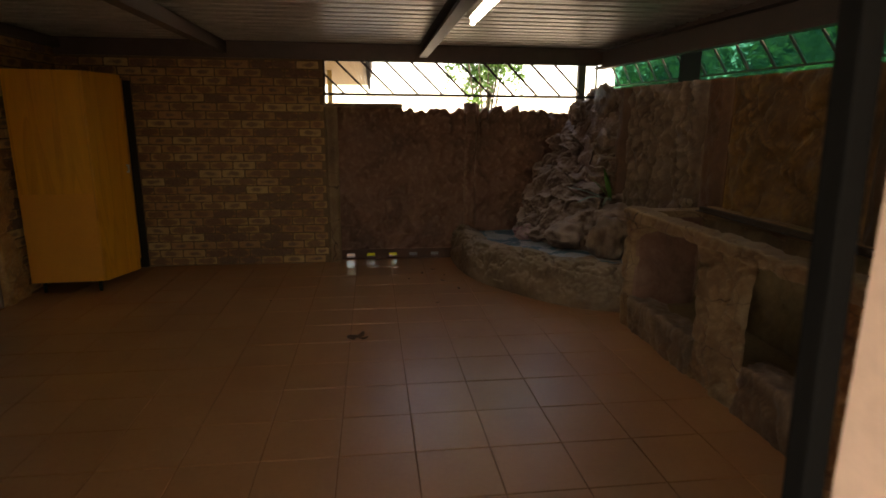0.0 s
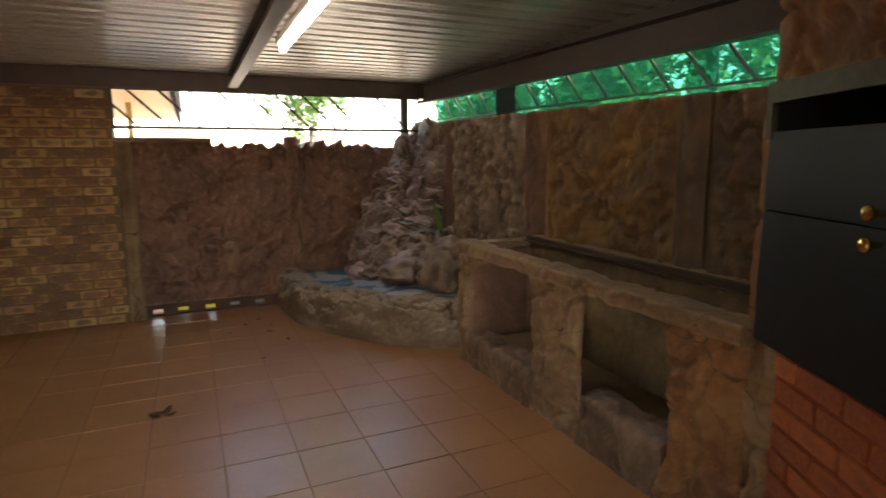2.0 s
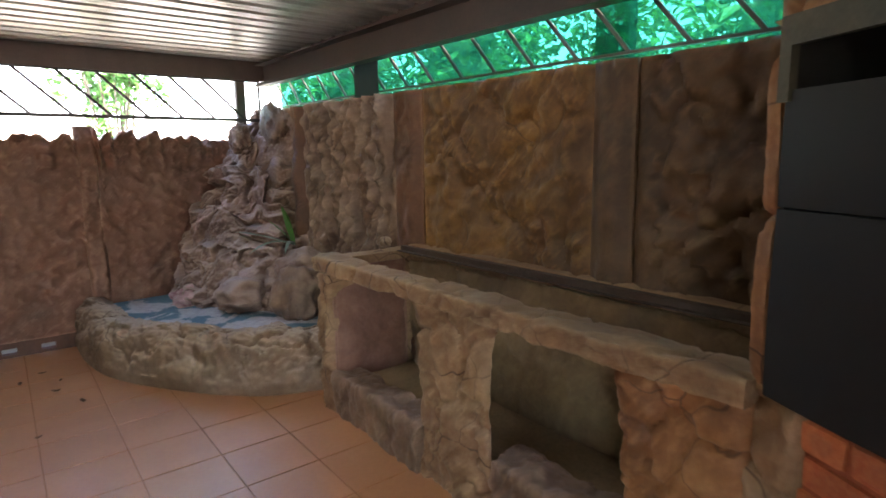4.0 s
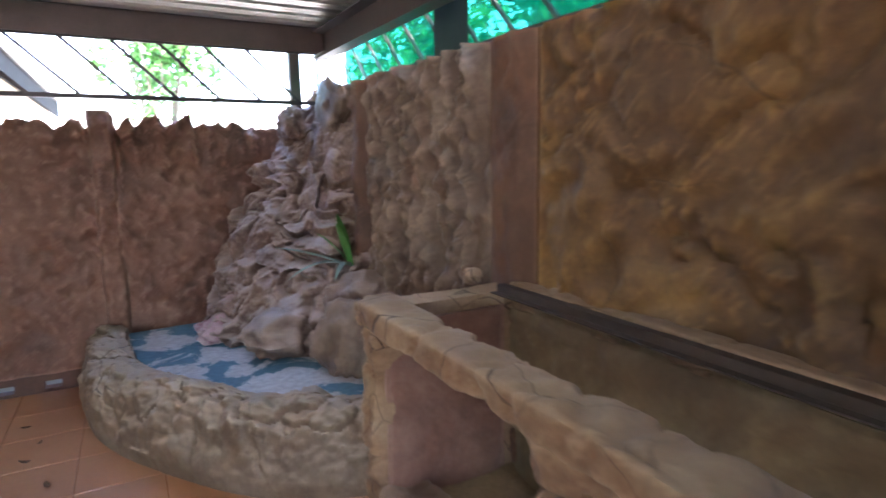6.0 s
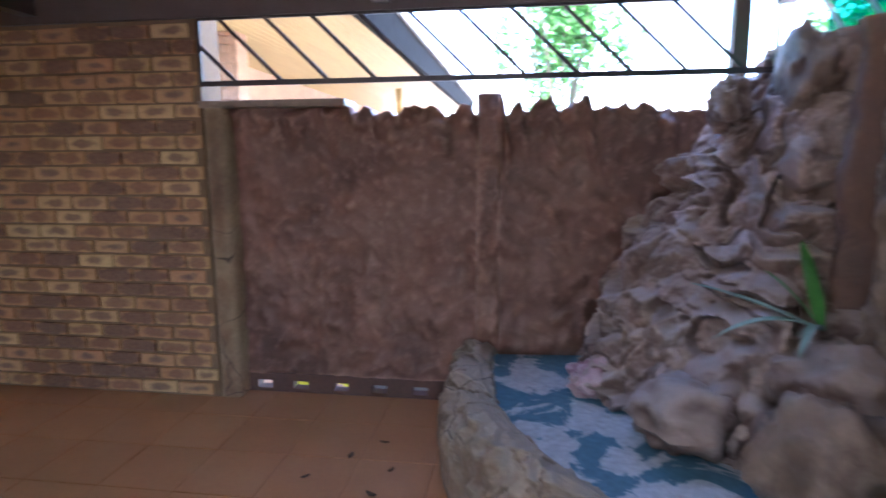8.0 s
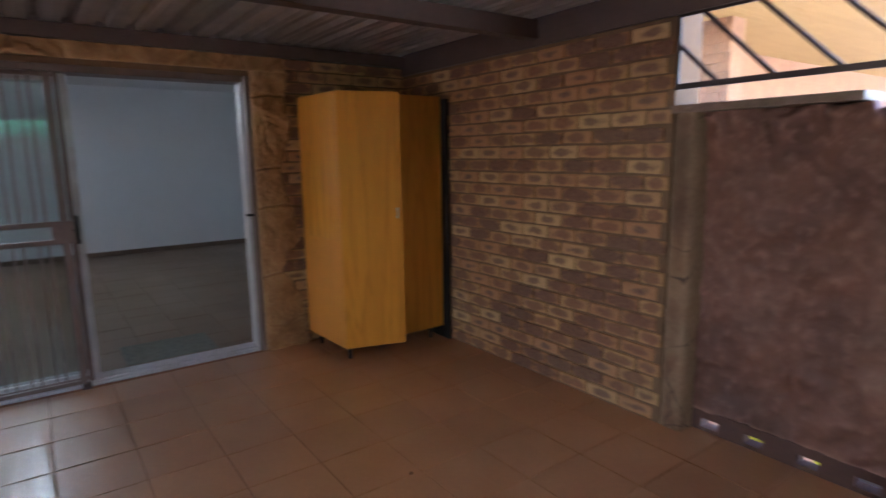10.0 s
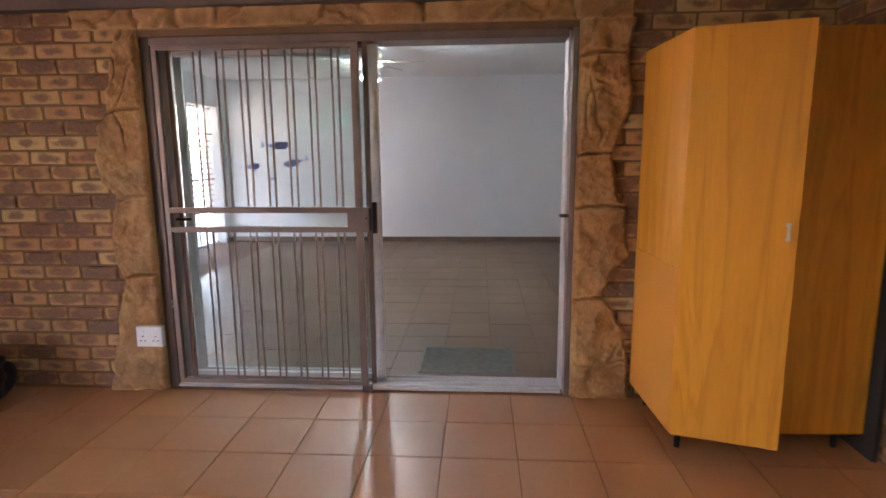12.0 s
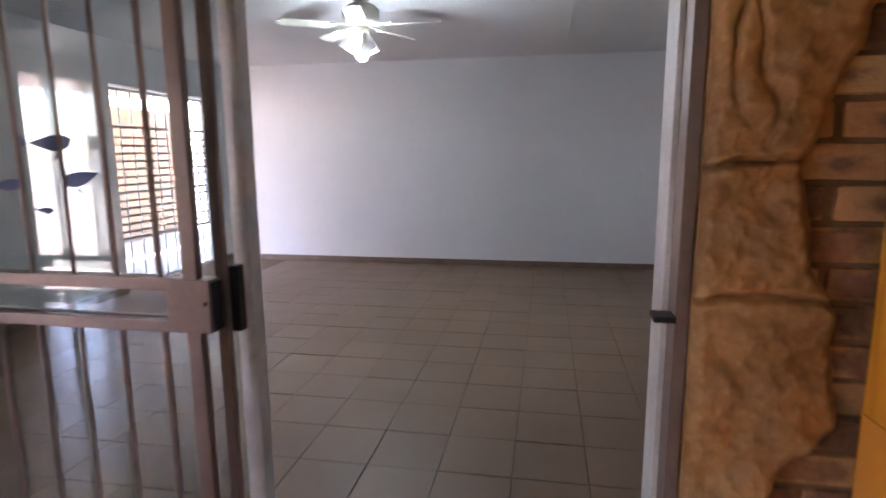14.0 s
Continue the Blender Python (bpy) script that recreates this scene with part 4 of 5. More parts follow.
glazed_leaf(SX + 0.03, DOOR_Y0 + 0.05, 4.325, "fixed_leaf")
glazed_leaf(SX - 0.03, DOOR_Y0 + 0.10, 4.305, "sliding_leaf")
part("pull", box((SX + 0.046, 4.272, 0.963), (SX + 0.078, 4.302, 1.149), 0.005), M_BLACK, slider, "black door pull")
part("catch", box((XW - 0.03, 5.368, 1.070), (XW + 0.03, 5.415, 1.084), 0.002), M_BLACK, slider, "small black catch")

gate = tagged(thing("security_gate", "sliding bronze-painted steel security gate before the glass door", "gate"))
GXX = XW + 0.006
GBX = GXX - 0.058
gy0, gy1 = 3.06, 4.30
for y0, y1 in ((gy0, gy0 + 0.028), (4.198, 4.240)):
    part("gate_stile", box((GXX - 0.014, y0, 0.04), (GXX + 0.014, y1, 2.042), 0.003), M_GATE, gate)
for z0, z1 in ((0.04, 0.066), (0.982, 1.014), (1.096, 1.130), (2.018, 2.042)):
    part("gate_rail", box((GXX - 0.013, gy0 + 0.028, z0), (GXX + 0.013, 4.198, z1), 0.003), M_GATE, gate)
for k in range(7):
    yf, yr = 3.337 + 0.1315 * k, 3.269 + 0.1343 * k
    for z0, z1 in ((0.066, 0.982), (1.130, 2.018)):
        part("gate_bar", rod((GXX, yf, z0), (GXX, yf, z1), 0.0065, 8), M_GATE, gate, smooth=True)
        part("rear_bar", rod((GBX, yr, z0), (GBX, yr, z1), 0.006, 8), M_GATE, gate, smooth=True)
for z0, z1 in ((0.045, 0.062), (0.990, 1.008), (1.104, 1.122), (2.022, 2.040)):
    part("rear_rail", box((GBX - 0.009, gy0 + 0.075, z0), (GBX + 0.009, 4.252, z1), 0.003), M_GATE, gate)
for y0, y1 in ((gy0 + 0.05, gy0 + 0.075), (4.252, 4.281)):
    part("rear_stile", box((GBX - 0.012, y0, 0.03), (GBX + 0.012, y1, 2.05), 0.003), M_GATE, gate)
lock = part("lock_box", box((GXX - 0.03, 4.150, 0.986), (GXX + 0.018, 4.275, 1.128), 0.004), M_GATE, gate, "steel lock box with a keyhole")
part("strike_edge", box((GXX - 0.026, 4.2755, 0.992), (GXX + 0.014, 4.284, 1.122), 0.003), M_BLACK, lock, "black edge plate")
part("keyhole", rod((GXX + 0.0175, 4.262, 1.066), (GXX + 0.020, 4.262, 1.066), 0.006, 10), M_BLACK, lock)
part("bolt", box((GXX - 0.06, gy0 + 0.03, 1.045), (GXX - 0.045, gy0 + 0.12, 1.062), 0.002), M_BLACK, gate)
for yb, zb in ((gy0 - 0.004, 0.545), (gy0 - 0.004, 0.515)):
    part("hinge_stub", box((GXX - 0.012, yb - 0.012, zb), (GXX + 0.010, yb + 0.004, zb + 0.022), 0.003), M_GATE, gate)
part("foot_guide", box((GXX - 0.02, 4.205, 0.0), (GXX + 0.02, 4.262, 0.04), 0.003), M_STEEL, gate)

# double socket beside the door
sock = thing("wall_socket", "white double plug socket on the rock beside the door", "socket", at=(XW + 0.052, 2.918, 0.350))
part("plate", box((-0.02, -0.08, -0.062), (0.02, 0.08, 0.062), 0.006), M_PLASTIC, sock)
for oy in (-0.04, 0.04):
    part("switch", box((0.02, oy - 0.012, 0.022), (0.0245, oy + 0.012, 0.042), 0.001), M_PLASTIC, sock)
    for hy, hz in ((0, 0.004), (-0.014, -0.025), (0.014, -0.025)):
        part("pin_hole", rod((0.0185, oy + hy, hz), (0.0208, oy + hy, hz), 0.0045, 10), M_BLACK, sock)


# whale stickers on the glass
def whale(y, z, s, tilt, flip):
    bm = bmesh.new()
    top, bot = [], []
    for k in range(17):
        t = k / 16
        h = 0.24 * math.sin(math.pi * min(1, t * 1.05 + 0.02)) ** 0.7 * (1 - 0.72 * t)
        top.append((t, h * 0.8 + 0.10 * t * t))
        bot.append((t, -h + 0.10 * t * t))
    tail = [(1.05, 0.24), (1.16, 0.34), (1.10, 0.16), (1.2, 0.05), (1.04, 0.05)]
    fin = [(0.38, -0.19), (0.5, -0.36), (0.3, -0.22)]
    for poly in (top + tail + bot[::-1][:-1], fin):
        vs = [bm.verts.new((0, px * s * flip, pz * s)) for px, pz in poly]
        bm.faces.new(vs)
    r = bmesh.ops.extrude_face_region(bm, geom=bm.faces[:])
    bmesh.ops.translate(bm, vec=(0.0008, 0, 0), verts=[v for v in r["geom"] if isinstance(v, bmesh.types.BMVert)])
    bmesh.ops.recalc_face_normals(bm, faces=bm.faces[:])
    bm.transform(Matrix.Translation((SX + 0.0345, y, z)) @ Matrix.Rotation(radians(tilt), 4, "X"))
    tagged(part("glass_sticker", bm, M_STICK), "dark blue whale-shaped sticker on the glass door", "sticker", "whale stickers")


M_STICK = leafmat("blue_vinyl", (0.13, 0.16, 0.28), 0.5)
whale(3.785, 1.492, 0.150, 8, -1)
whale(3.742, 1.375, 0.135, 6, 1)
whale(3.602, 1.372, 0.112, 12, -1)
whale(3.70, 1.290, 0.06, 4, -1)

# ---- room behind the glass door ----
RX0, RX1, RY0, RY1, RZC = -8.32, XW - 0.22, 0.76, 7.6, 2.61
room_floor = tagged(part("floor_room", box((RX0 - 0.1, RY0 - 0.2, -0.12), (RX1 + 0.22, RY1, -0.008)), M_ROOMGROUT), "beige-brown ceramic tile floor of the empty room", "floor", kind="structure")
WO0, WO1, WOH = -8.10, -6.28, 2.17
tagged(part("wall_room_far", box((RX0 - 0.2, RY0 - 0.2, 0), (RX0, RY1, RZC)), M_WHITE), "plain white-painted wall", "wall", kind="structure")
tagged(part("wall_room_south", boxes([((RX0, RY0 - 0.2, 0), (WO0, RY0, RZC)), ((WO1, RY0 - 0.2, 0), (RX1, RY0, RZC)), ((WO0, RY0 - 0.2, WOH), (WO1, RY0, RZC))]), M_WHITE), "white-painted wall with a bright glazed doorway", "wall", kind="structure")
tagged(part("wall_room_north", box((RX0, RY1, 0), (RX1, RY1 + 0.2, RZC)), M_WHITE), "plain white-painted wall", "wall", kind="structure")
tagged(part("wall_room_near", boxes([((RX1 - 0.01, RY0, 0), (RX1, DOOR_Y0, RZC)), ((RX1 - 0.01, DOOR_Y1, 0), (RX1, RY1, RZC)), ((RX1 - 0.01, DOOR_Y0, DOOR_H), (RX1, DOOR_Y1, RZC)), ((RX1, RY0, TOP), (RX1 + 0.22, RY1, RZC))]), M_WHITE), "white-painted inner face of the door wall", "wall", kind="structure")
tagged(part("ceiling_room", boxes([((RX0 - 0.2, RY0 - 0.2, RZC), (RX1 + 0.22, RY1 + 0.2, RZC + 0.1)), ((RX0, 5.30, RZC - 0.006), (RX1, 5.33, RZC))]), M_CEIL), "white-painted board ceiling", "ceiling", kind="structure")
tagged(part("baseboard", boxes([((RX0, RY0 + 0.013, 0), (RX0 + 0.013, RY1, 0.075)), ((RX0, RY0, 0), (WO0, RY0 + 0.013, 0.075)), ((WO1, RY0, 0), (RX1 - 0.01, RY0 + 0.013, 0.075))]), M_SKIRT), "brown tile skirting", "baseboard", kind="structure")

fan = thing("ceiling_fan", "cream ceiling fan with a lit glass lamp below", "fan", at=(-5.25, 3.765, RZC))
M_FAN = plain("cream_enamel", (0.62, 0.60, 0.50), 0.4, 0, 0.1)


def lathe(rows, segs=28):
    bm = bmesh.new()
    rings = [[bm.verts.new((r * math.cos(2 * math.pi * k / segs), r * math.sin(2 * math.pi * k / segs), z)) for k in range(segs)] for r, z in rows]
    for a, b in zip(rings, rings[1:]):
        for k in range(segs):
            bm.faces.new((a[k], a[(k + 1) % segs], b[(k + 1) % segs], b[k]))
    bm.faces.new(rings[0])
    bm.faces.new(rings[-1][::-1])
    bmesh.ops.recalc_face_normals(bm, faces=bm.faces[:])
    return bm


part("canopy", lathe([(0.075, 0), (0.075, -0.02), (0.06, -0.07), (0.03, -0.08)]), M_FAN, fan, smooth=True)
part("motor", lathe([(0.03, -0.08), (0.10, -0.10), (0.135, -0.13), (0.135, -0.19), (0.11, -0.23), (0.05, -0.25)]), M_FAN, fan, smooth=True)
part("light_hub", lathe([(0.05, -0.25), (0.06, -0.27), (0.06, -0.31), (0.03, -0.33)]), M_FAN, fan, smooth=True)
for k in range(5):
    m = Matrix.Rotation(radians(12 + 72 * k), 4, "Z")
    bm = boxes([((0.20, -0.06, -0.250), (0.60, 0.06, -0.243))])
    bmesh.ops.bevel(bm, geom=[e for e in bm.edges if abs(e.verts[0].co.z - e.verts[1].co.z) > 0.001], offset=0.03, segments=4, affect="EDGES")
    bm.transform(m @ Matrix.Translation((0, 0, -0.245)) @ Matrix.Rotation(radians(10), 4, "X") @ Matrix.Translation((0, 0, 0.245)))
    bl = part("blade", bm, M_FAN, fan)
    bm = boxes([((0.10, -0.018, -0.238), (0.24, 0.018, -0.230))], m)
    part("bracket", bm, M_FAN, bl)
M_BULB = glow("lamp_glass", (0.70, 0.95, 0.98), 10.5)
part("lamp_glass", lathe([(0.03, -0.32), (0.05, -0.36), (0.055, -0.42), (0.04, -0.47), (0.012, -0.49)]), M_BULB, fan, "glowing frosted lamp", True)
for k in range(3):
    m = Matrix.Rotation(radians(40 + 120 * k), 4, "Z")
    bm = lathe([(0.02, 0), (0.045, -0.05), (0.06, -0.11)], 16)
    bm.transform(m @ Matrix.Translation((0.07, 0, -0.31)) @ Matrix.Rotation(radians(-28), 4, "Y"))
    part("shade", bm, M_PLASTIC, fan, "white glass lamp shade", True)

mat_ob = thing("door_mat", "thin grey-green ribbed door mat on the room floor", "mat")
M_MAT = plain("mat_fibre", (0.25, 0.25, 0.21), 0.95, 0, 0.3, 20, 0.6)
part("pad", box((-3.17, 4.507, 0), (-2.682, 5.155, 0.008), 0.002), M_MAT, mat_ob)
tagged(part("ribs", boxes([((-3.16 + 0.012 * k, 4.525, 0.008), (-3.1545 + 0.012 * k, 5.14, 0.0095)) for k in range(39)]), M_MAT, mat_ob), kind="stuff")
s2 = thing("wall_socket", "white plug socket low on the room wall", "socket", at=(RX0, 5.85, 0.09))
part("plate", box((0, -0.06, -0.04), (0.012, 0.06, 0.04), 0.003), M_PLASTIC, s2)

# barred glass doorway in the room's south wall
door2 = tagged(thing("door_2", "bright doorway with white steel burglar bars", "door"), kind="structure")
M_WSTEEL = plain("white_steel", (0.6, 0.6, 0.6), 0.5)
for k in range(9):
    xx = WO0 + 0.05 + k * 0.19
    part("door_bar", rod((xx, RY0 - 0.12, 0.02), (xx, RY0 - 0.12, WOH - 0.02), 0.009, 8), M_WSTEEL, door2)
# bars added here for the brick courses of the wall outside
for k in range(13):
    part("brick_course_bar", bar((WO0, RY0 - 0.135, 0.62 + 0.085 * k), (WO1, RY0 - 0.135, 0.62 + 0.085 * k), 0.012, 0.022), M_GATE, door2)
for z in (0.03, 0.55, 1.05, 1.75, WOH - 0.03):
    part("door_rail", bar((WO0, RY0 - 0.12, z), (WO1, RY0 - 0.12, z), 0.03, 0.03), M_WSTEEL, door2)

# ---- small things on the patio ----
M_LEAF = plain("strap_leaf", (0.07, 0.20, 0.03), 0.45, 0, 0.3, 20)
M_LEAFGREY = plain("grey_leaf", (0.22, 0.30, 0.24), 0.5, 0, 0.3, 20)
plant = thing("strap_plant", "small green strap-leaved plant growing in the rock waterfall", "plant")


def strap(base, aim, length, width, droop, material, lab=""):
    a = Vector(base)
    d = Vector(aim).normalized()
    side = d.cross(Vector((0, 0, 1))).normalized()
    bm = bmesh.new()
    prev = None
    for k in range(11):
        t = k / 10
        c = a + d * length * t + Vector((0, 0, -droop * t * t))
        w = width * math.sin(math.pi * (0.12 + 0.88 * t)) ** 0.8 * 0.5
        row = [bm.verts.new(c - side * w + Vector((0, 0, w * 0.4))), bm.verts.new(c), bm.verts.new(c + side * w + Vector((0, 0, w * 0.4)))]
        if prev:
            for i in range(2):
                bm.faces.new((prev[i], prev[i + 1], row[i + 1], row[i]))
        prev = row
    r = bmesh.ops.extrude_face_region(bm, geom=bm.faces[:])
    bmesh.ops.translate(bm, vec=(0, 0, 0.003), verts=[v for v in r["geom"] if isinstance(v, bmesh.types.BMVert)])
    bmesh.ops.recalc_face_normals(bm, faces=bm.faces[:])
    part("leaf", bm, material, plant, lab, True)


PB = (3.08, 5.92, 0.78)
for aim, ln, wd, dr, m_ in (((-0.35, -0.25, 1.0), 0.36, 0.055, 0.05, M_LEAF), ((-0.1, 0.35, 1.0), 0.40, 0.06, 0.06, M_LEAF), ((-0.6, 0.2, 0.9), 0.34, 0.05, 0.07, M_LEAF), ((-0.8, 0.35, 0.35), 0.48, 0.04, 0.05, M_LEAFGREY), ((-0.9, -0.2, 0.45), 0.46, 0.035, 0.22, M_LEAFGREY), ((-0.5, -0.7, 0.5), 0.40, 0.035, 0.22, M_LEAFGREY)):
    strap(PB, aim, ln, wd, dr, m_)

M_DRY = plain("dry_leaf", (0.10, 0.055, 0.03), 0.85, 0, 0.4, 40)
for k, (lx, ly, s) in enumerate([(0.56, 4.45, 0.055), (0.60, 4.47, 0.05), (0.53, 4.42, 0.045), (0.62, 4.41, 0.035), (1.20, 6.2, 0.03), (1.38, 5.9, 0.028), (1.05, 6.0, 0.022), (1.5, 5.6, 0.03), (1.33, 6.35, 0.025), (1.42, 6.1, 0.02), (-0.2, 5.4, 0.015), (1.25, 5.2, 0.018)]):
    bm = bmesh.new()
    bmesh.ops.create_grid(bm, x_segments=5, y_segments=3, size=1)
    for vert in bm.verts:
        x, y = vert.co.x, vert.co.y
        vert.co = Vector((x * s, y * s * 0.45 * (1 - 0.8 * x * x), s * (0.25 + 0.35 * x * x * (1 if k % 2 else 0.5) + 0.2 * y * y)))
    r = bmesh.ops.extrude_face_region(bm, geom=bm.faces[:])
    bmesh.ops.translate(bm, vec=(0, 0, 0.0015), verts=[v for v in r["geom"] if isinstance(v, bmesh.types.BMVert)])
    zmin = min(v.co.z for v in bm.verts)
    bmesh.ops.recalc_face_normals(bm, faces=bm.faces[:])
    bm.transform(pose(lx, ly, 0.001 - zmin, 0, 0, 67 * k))
    tagged(part("dry_leaf", bm, M_DRY, smooth=True), "curled dry brown leaf on the tiles", "leaf", "dry leaves")

bag = blob((-2.0, 1.98, 0.19), (0.24, 0.26, 0.20), 41, 0.18)
for vert in bag.verts:
    vert.co.z = max(vert.co.z, 0.002)
tagged(part("refuse_bag", bag, M_BLACK, smooth=True), "dark rounded plastic bag on the tiles by the brick wall", "bag")

# steel gate post at the gateway
gp = thing("gate_post", "black steel gate stile standing at the gateway", "gate")
lean_m = Matrix.Translation((1.056, YS, 1.3)) @ Matrix.Rotation(radians(-2.0), 4, "Y") @ Matrix.Translation((-1.056, -YS, -1.3))
part("stile", box((1.041, YS + 0.004, 0.0), (1.061, YS + 0.026, 2.1), 0.003, lean_m), M_MATTBLACK, gp)
for z in (0.4, 1.75):
    bm = rod((1.066, YS + 0.014, z), (1.066, YS + 0.014, z + 0.1), 0.010)
    bm.transform(lean_m)
    part("hinge", bm, M_MATTBLACK, gp)

# ---- outside ----
M_GROUND = plain("pale_paving", (0.42, 0.37, 0.30), 0.95, 0, 0.25, 0.6, 0.5)
tagged(part("ground", box((-400, -400, -0.3), (400, 400, -0.13)), M_GROUND), "pale sunlit garden ground", "ground", kind="structure")

# green shade net on a barred frame above the east wall
NX = XE + 0.11
m_net = bpy.data.materials.new("green_shade_net")
m_net.use_nodes = True
nn, nl = m_net.node_tree.nodes, m_net.node_tree.links
pb = nn["Principled BSDF"]
pb.inputs["Base Color"].default_value, pb.inputs["Roughness"].default_value = (0.008, 0.09, 0.05, 1), 0.6
tl, tr, m1, m2 = nn.new("ShaderNodeBsdfTranslucent"), nn.new("ShaderNodeBsdfTransparent"), nn.new("ShaderNodeMixShader"), nn.new("ShaderNodeMixShader")
tl.inputs["Color"].default_value = (0.012, 0.125, 0.088, 1)
tr.inputs["Color"].default_value = (0.25, 0.60, 0.49, 1)
m1.inputs[0].default_value = 0.6
nl.new(pb.outputs[0], m1.inputs[1])
nl.new(tl.outputs[0], m1.inputs[2])
nv_ = coords(nn, nl, (1, 1, 1))
wv = nn.new("ShaderNodeTexWave")
wv.bands_direction = "Z"
wv.inputs["Scale"].default_value, wv.inputs["Distortion"].default_value = 60, 1.0
nl.new(nv_, wv.inputs["Vector"])
mr = nn.new("ShaderNodeMapRange")
mr.inputs["To Min"].default_value, mr.inputs["To Max"].default_value = 0.42, 0.82
nl.new(wv.outputs["Fac"], mr.inputs["Value"])
nl.new(mr.outputs["Result"], m2.inputs[0])
nl.new(m1.outputs[0], m2.inputs[1])
nl.new(tr.outputs[0], m2.inputs[2])
nl.new(m2.outputs[0], nn["Material Output"].inputs["Surface"])
M_DARKCLOTH = plain("dark_cloth", (0.012, 0.03, 0.026), 0.9)
net = thing("shade_net", "green shade netting stretched on a barred steel frame above the wall", "netting")


def cloth(y0, y1, z0f, z1f, x, amp, seed):
    ny, nz = max(4, round((y1 - y0) / 0.04)), 12

    def pt(u, v):
        y = y0 + (y1 - y0) * u
        return Vector((x + amp * fbm(Vector((y * 2.5, v * 1.2, seed)), 3), y, z0f(y) + (z1f(y) - z0f(y)) * v))
    return sheet(pt, ny, nz, lambda u, v: pt(u, v) + Vector((0.003, 0, 0)))


net_lo, net_hi = (lambda y: east_top(y) - 0.04), (lambda y: 2.31)
part("netting", cloth(0.5, 6.72, net_lo, net_hi, NX + 0.03, 0.03, 1), m_net, net, smooth=True)
part("dark_strip", cloth(4.97, 5.29, net_lo, net_hi, NX - 0.02, 0.006, 2), M_DARKCLOTH, net, "dark double strip of cloth", True)
part("dark_strip", cloth(3.04, 3.25, net_lo, net_hi, NX + 0.06, 0.01, 3), m_net, net, "doubled strip of netting", True)
part("rail", bar((NX, 0.5, east_top(0.5) + 0.05), (NX, 6.75, east_top(6.75) + 0.04), 0.02, 0.012), M_FRAMESTEEL, net)
part("rail", bar((NX, 0.5, 2.16), (NX, 6.75, 2.18), 0.02, 0.014), M_FRAMESTEEL, net)
for k in range(23):
    yb = 0.6 + 0.27 * k
    part("slant_bar", bar((NX, yb, east_top(yb) + 0.05), (NX, yb + 0.24, 2.17), 0.016, 0.012, (1, 0, 0)), M_FRAMESTEEL, net)

# palm and shrub behind the net, small tree behind the fence
M_PALM = leafmat("palm_leaf", (0.16, 0.28, 0.08))
M_TREE = leafmat("tree_leaf", (0.15, 0.30, 0.08))
M_SHRUB = leafmat("shrub_leaf", (0.09, 0.20, 0.05))
M_BARK = plain("bark", (0.20, 0.15, 0.10), 0.9, 0, 0.3, 8, 0.6)
palm = thing("palm", "palm with long arching green fronds behind the net", "palm")
part("trunk", rod((5.3, 4.7, -0.2), (5.3, 4.7, 1.75), 0.13, 14, None, 0.1), M_BARK, palm)
for k in range(13):
    a = 2 * math.pi * k / 13 + 0.2
    el = 0.75 + 0.35 * (k % 3)
    bm = bmesh.new()
    p0 = Vector((5.3, 4.7, 1.75))
    dirn = Vector((math.cos(a), math.sin(a), 0))
    pts = [p0 + dirn * 1.5 * t + Vector((0, 0, el * t - 1.1 * el * t * t)) for t in [i / 18 for i in range(19)]]
    for i in range(18):
        rod(pts[i], pts[i + 1], 0.011 * (1 - i / 22), 5, bm)
        if i > 2:
            for sgn in (-1, 1):
                side = dirn.cross(Vector((0, 0, 1))) * sgn
                tip = pts[i] + (side * 0.34 + dirn * 0.22 + Vector((0, 0, -0.10))) * (1 - 0.5 * i / 18)
                wv2 = dirn * 0.018
                vs = [bm.verts.new(c) for c in (pts[i] - wv2, (pts[i] + tip) / 2 + Vector((0, 0, 0.03)) - wv2, tip, (pts[i] + tip) / 2 + Vector((0, 0, 0.03)) + wv2, pts[i] + wv2)]
                bm.faces.new(vs)
    part("frond", bm, M_PALM, palm)


def leafy(name, base, top, crown, radius, count, seed, label, size=0.07, material=None):
    rnd = random.Random(seed)
    t = thing(name, label, "tree")
    bm = rod(base, top, 0.06, 10, None, 0.035)
    for k in range(9):
        a = 2.4 * k
        s = Vector(base).lerp(Vector(top), 0.5 + 0.05 * k)
        rod(s, Vector(crown) + Vector((math.cos(a) * radius[0] * 0.75, math.sin(a) * radius[1] * 0.75, rnd.uniform(-0.3, 0.5) * radius[2])), 0.02, 6, bm, 0.006)
    part("trunk", bm, M_BARK, t)
    verts, faces = [], []
    centres = [Vector((rnd.gauss(0, 0.45), rnd.gauss(0, 0.45), rnd.gauss(0, 0.45))) for _ in range(26)]
    for k in range(count):
        c = rnd.choice(centres) + Vector((rnd.gauss(0, 0.16), rnd.gauss(0, 0.16), rnd.gauss(0, 0.16)))
        c = Vector(crown) + Vector((c.x * radius[0], c.y * radius[1], c.z * radius[2]))
        e = Euler((rnd.uniform(-0.9, 0.9), rnd.uniform(-0.9, 0.9), rnd.uniform(0, 6.3))).to_matrix()
        s = size * rnd.uniform(0.6, 1.2)
        n0 = len(verts)
        verts += [tuple(c + e @ Vector(v) * s) for v in ((-0.6, 0, 0), (-0.1, 0.3, 0.06), (0.7, 0, -0.05), (-0.1, -0.3, 0.06))]
        faces.append((n0, n0 + 1, n0 + 2, n0 + 3))
    me = bpy.data.meshes.new("crown")
    me.from_pydata(verts, [], faces)
    me.materials.append(material or M_TREE)
    ob = new("crown", me)
    ob.parent = t
    ob["kind"] = "stuff"


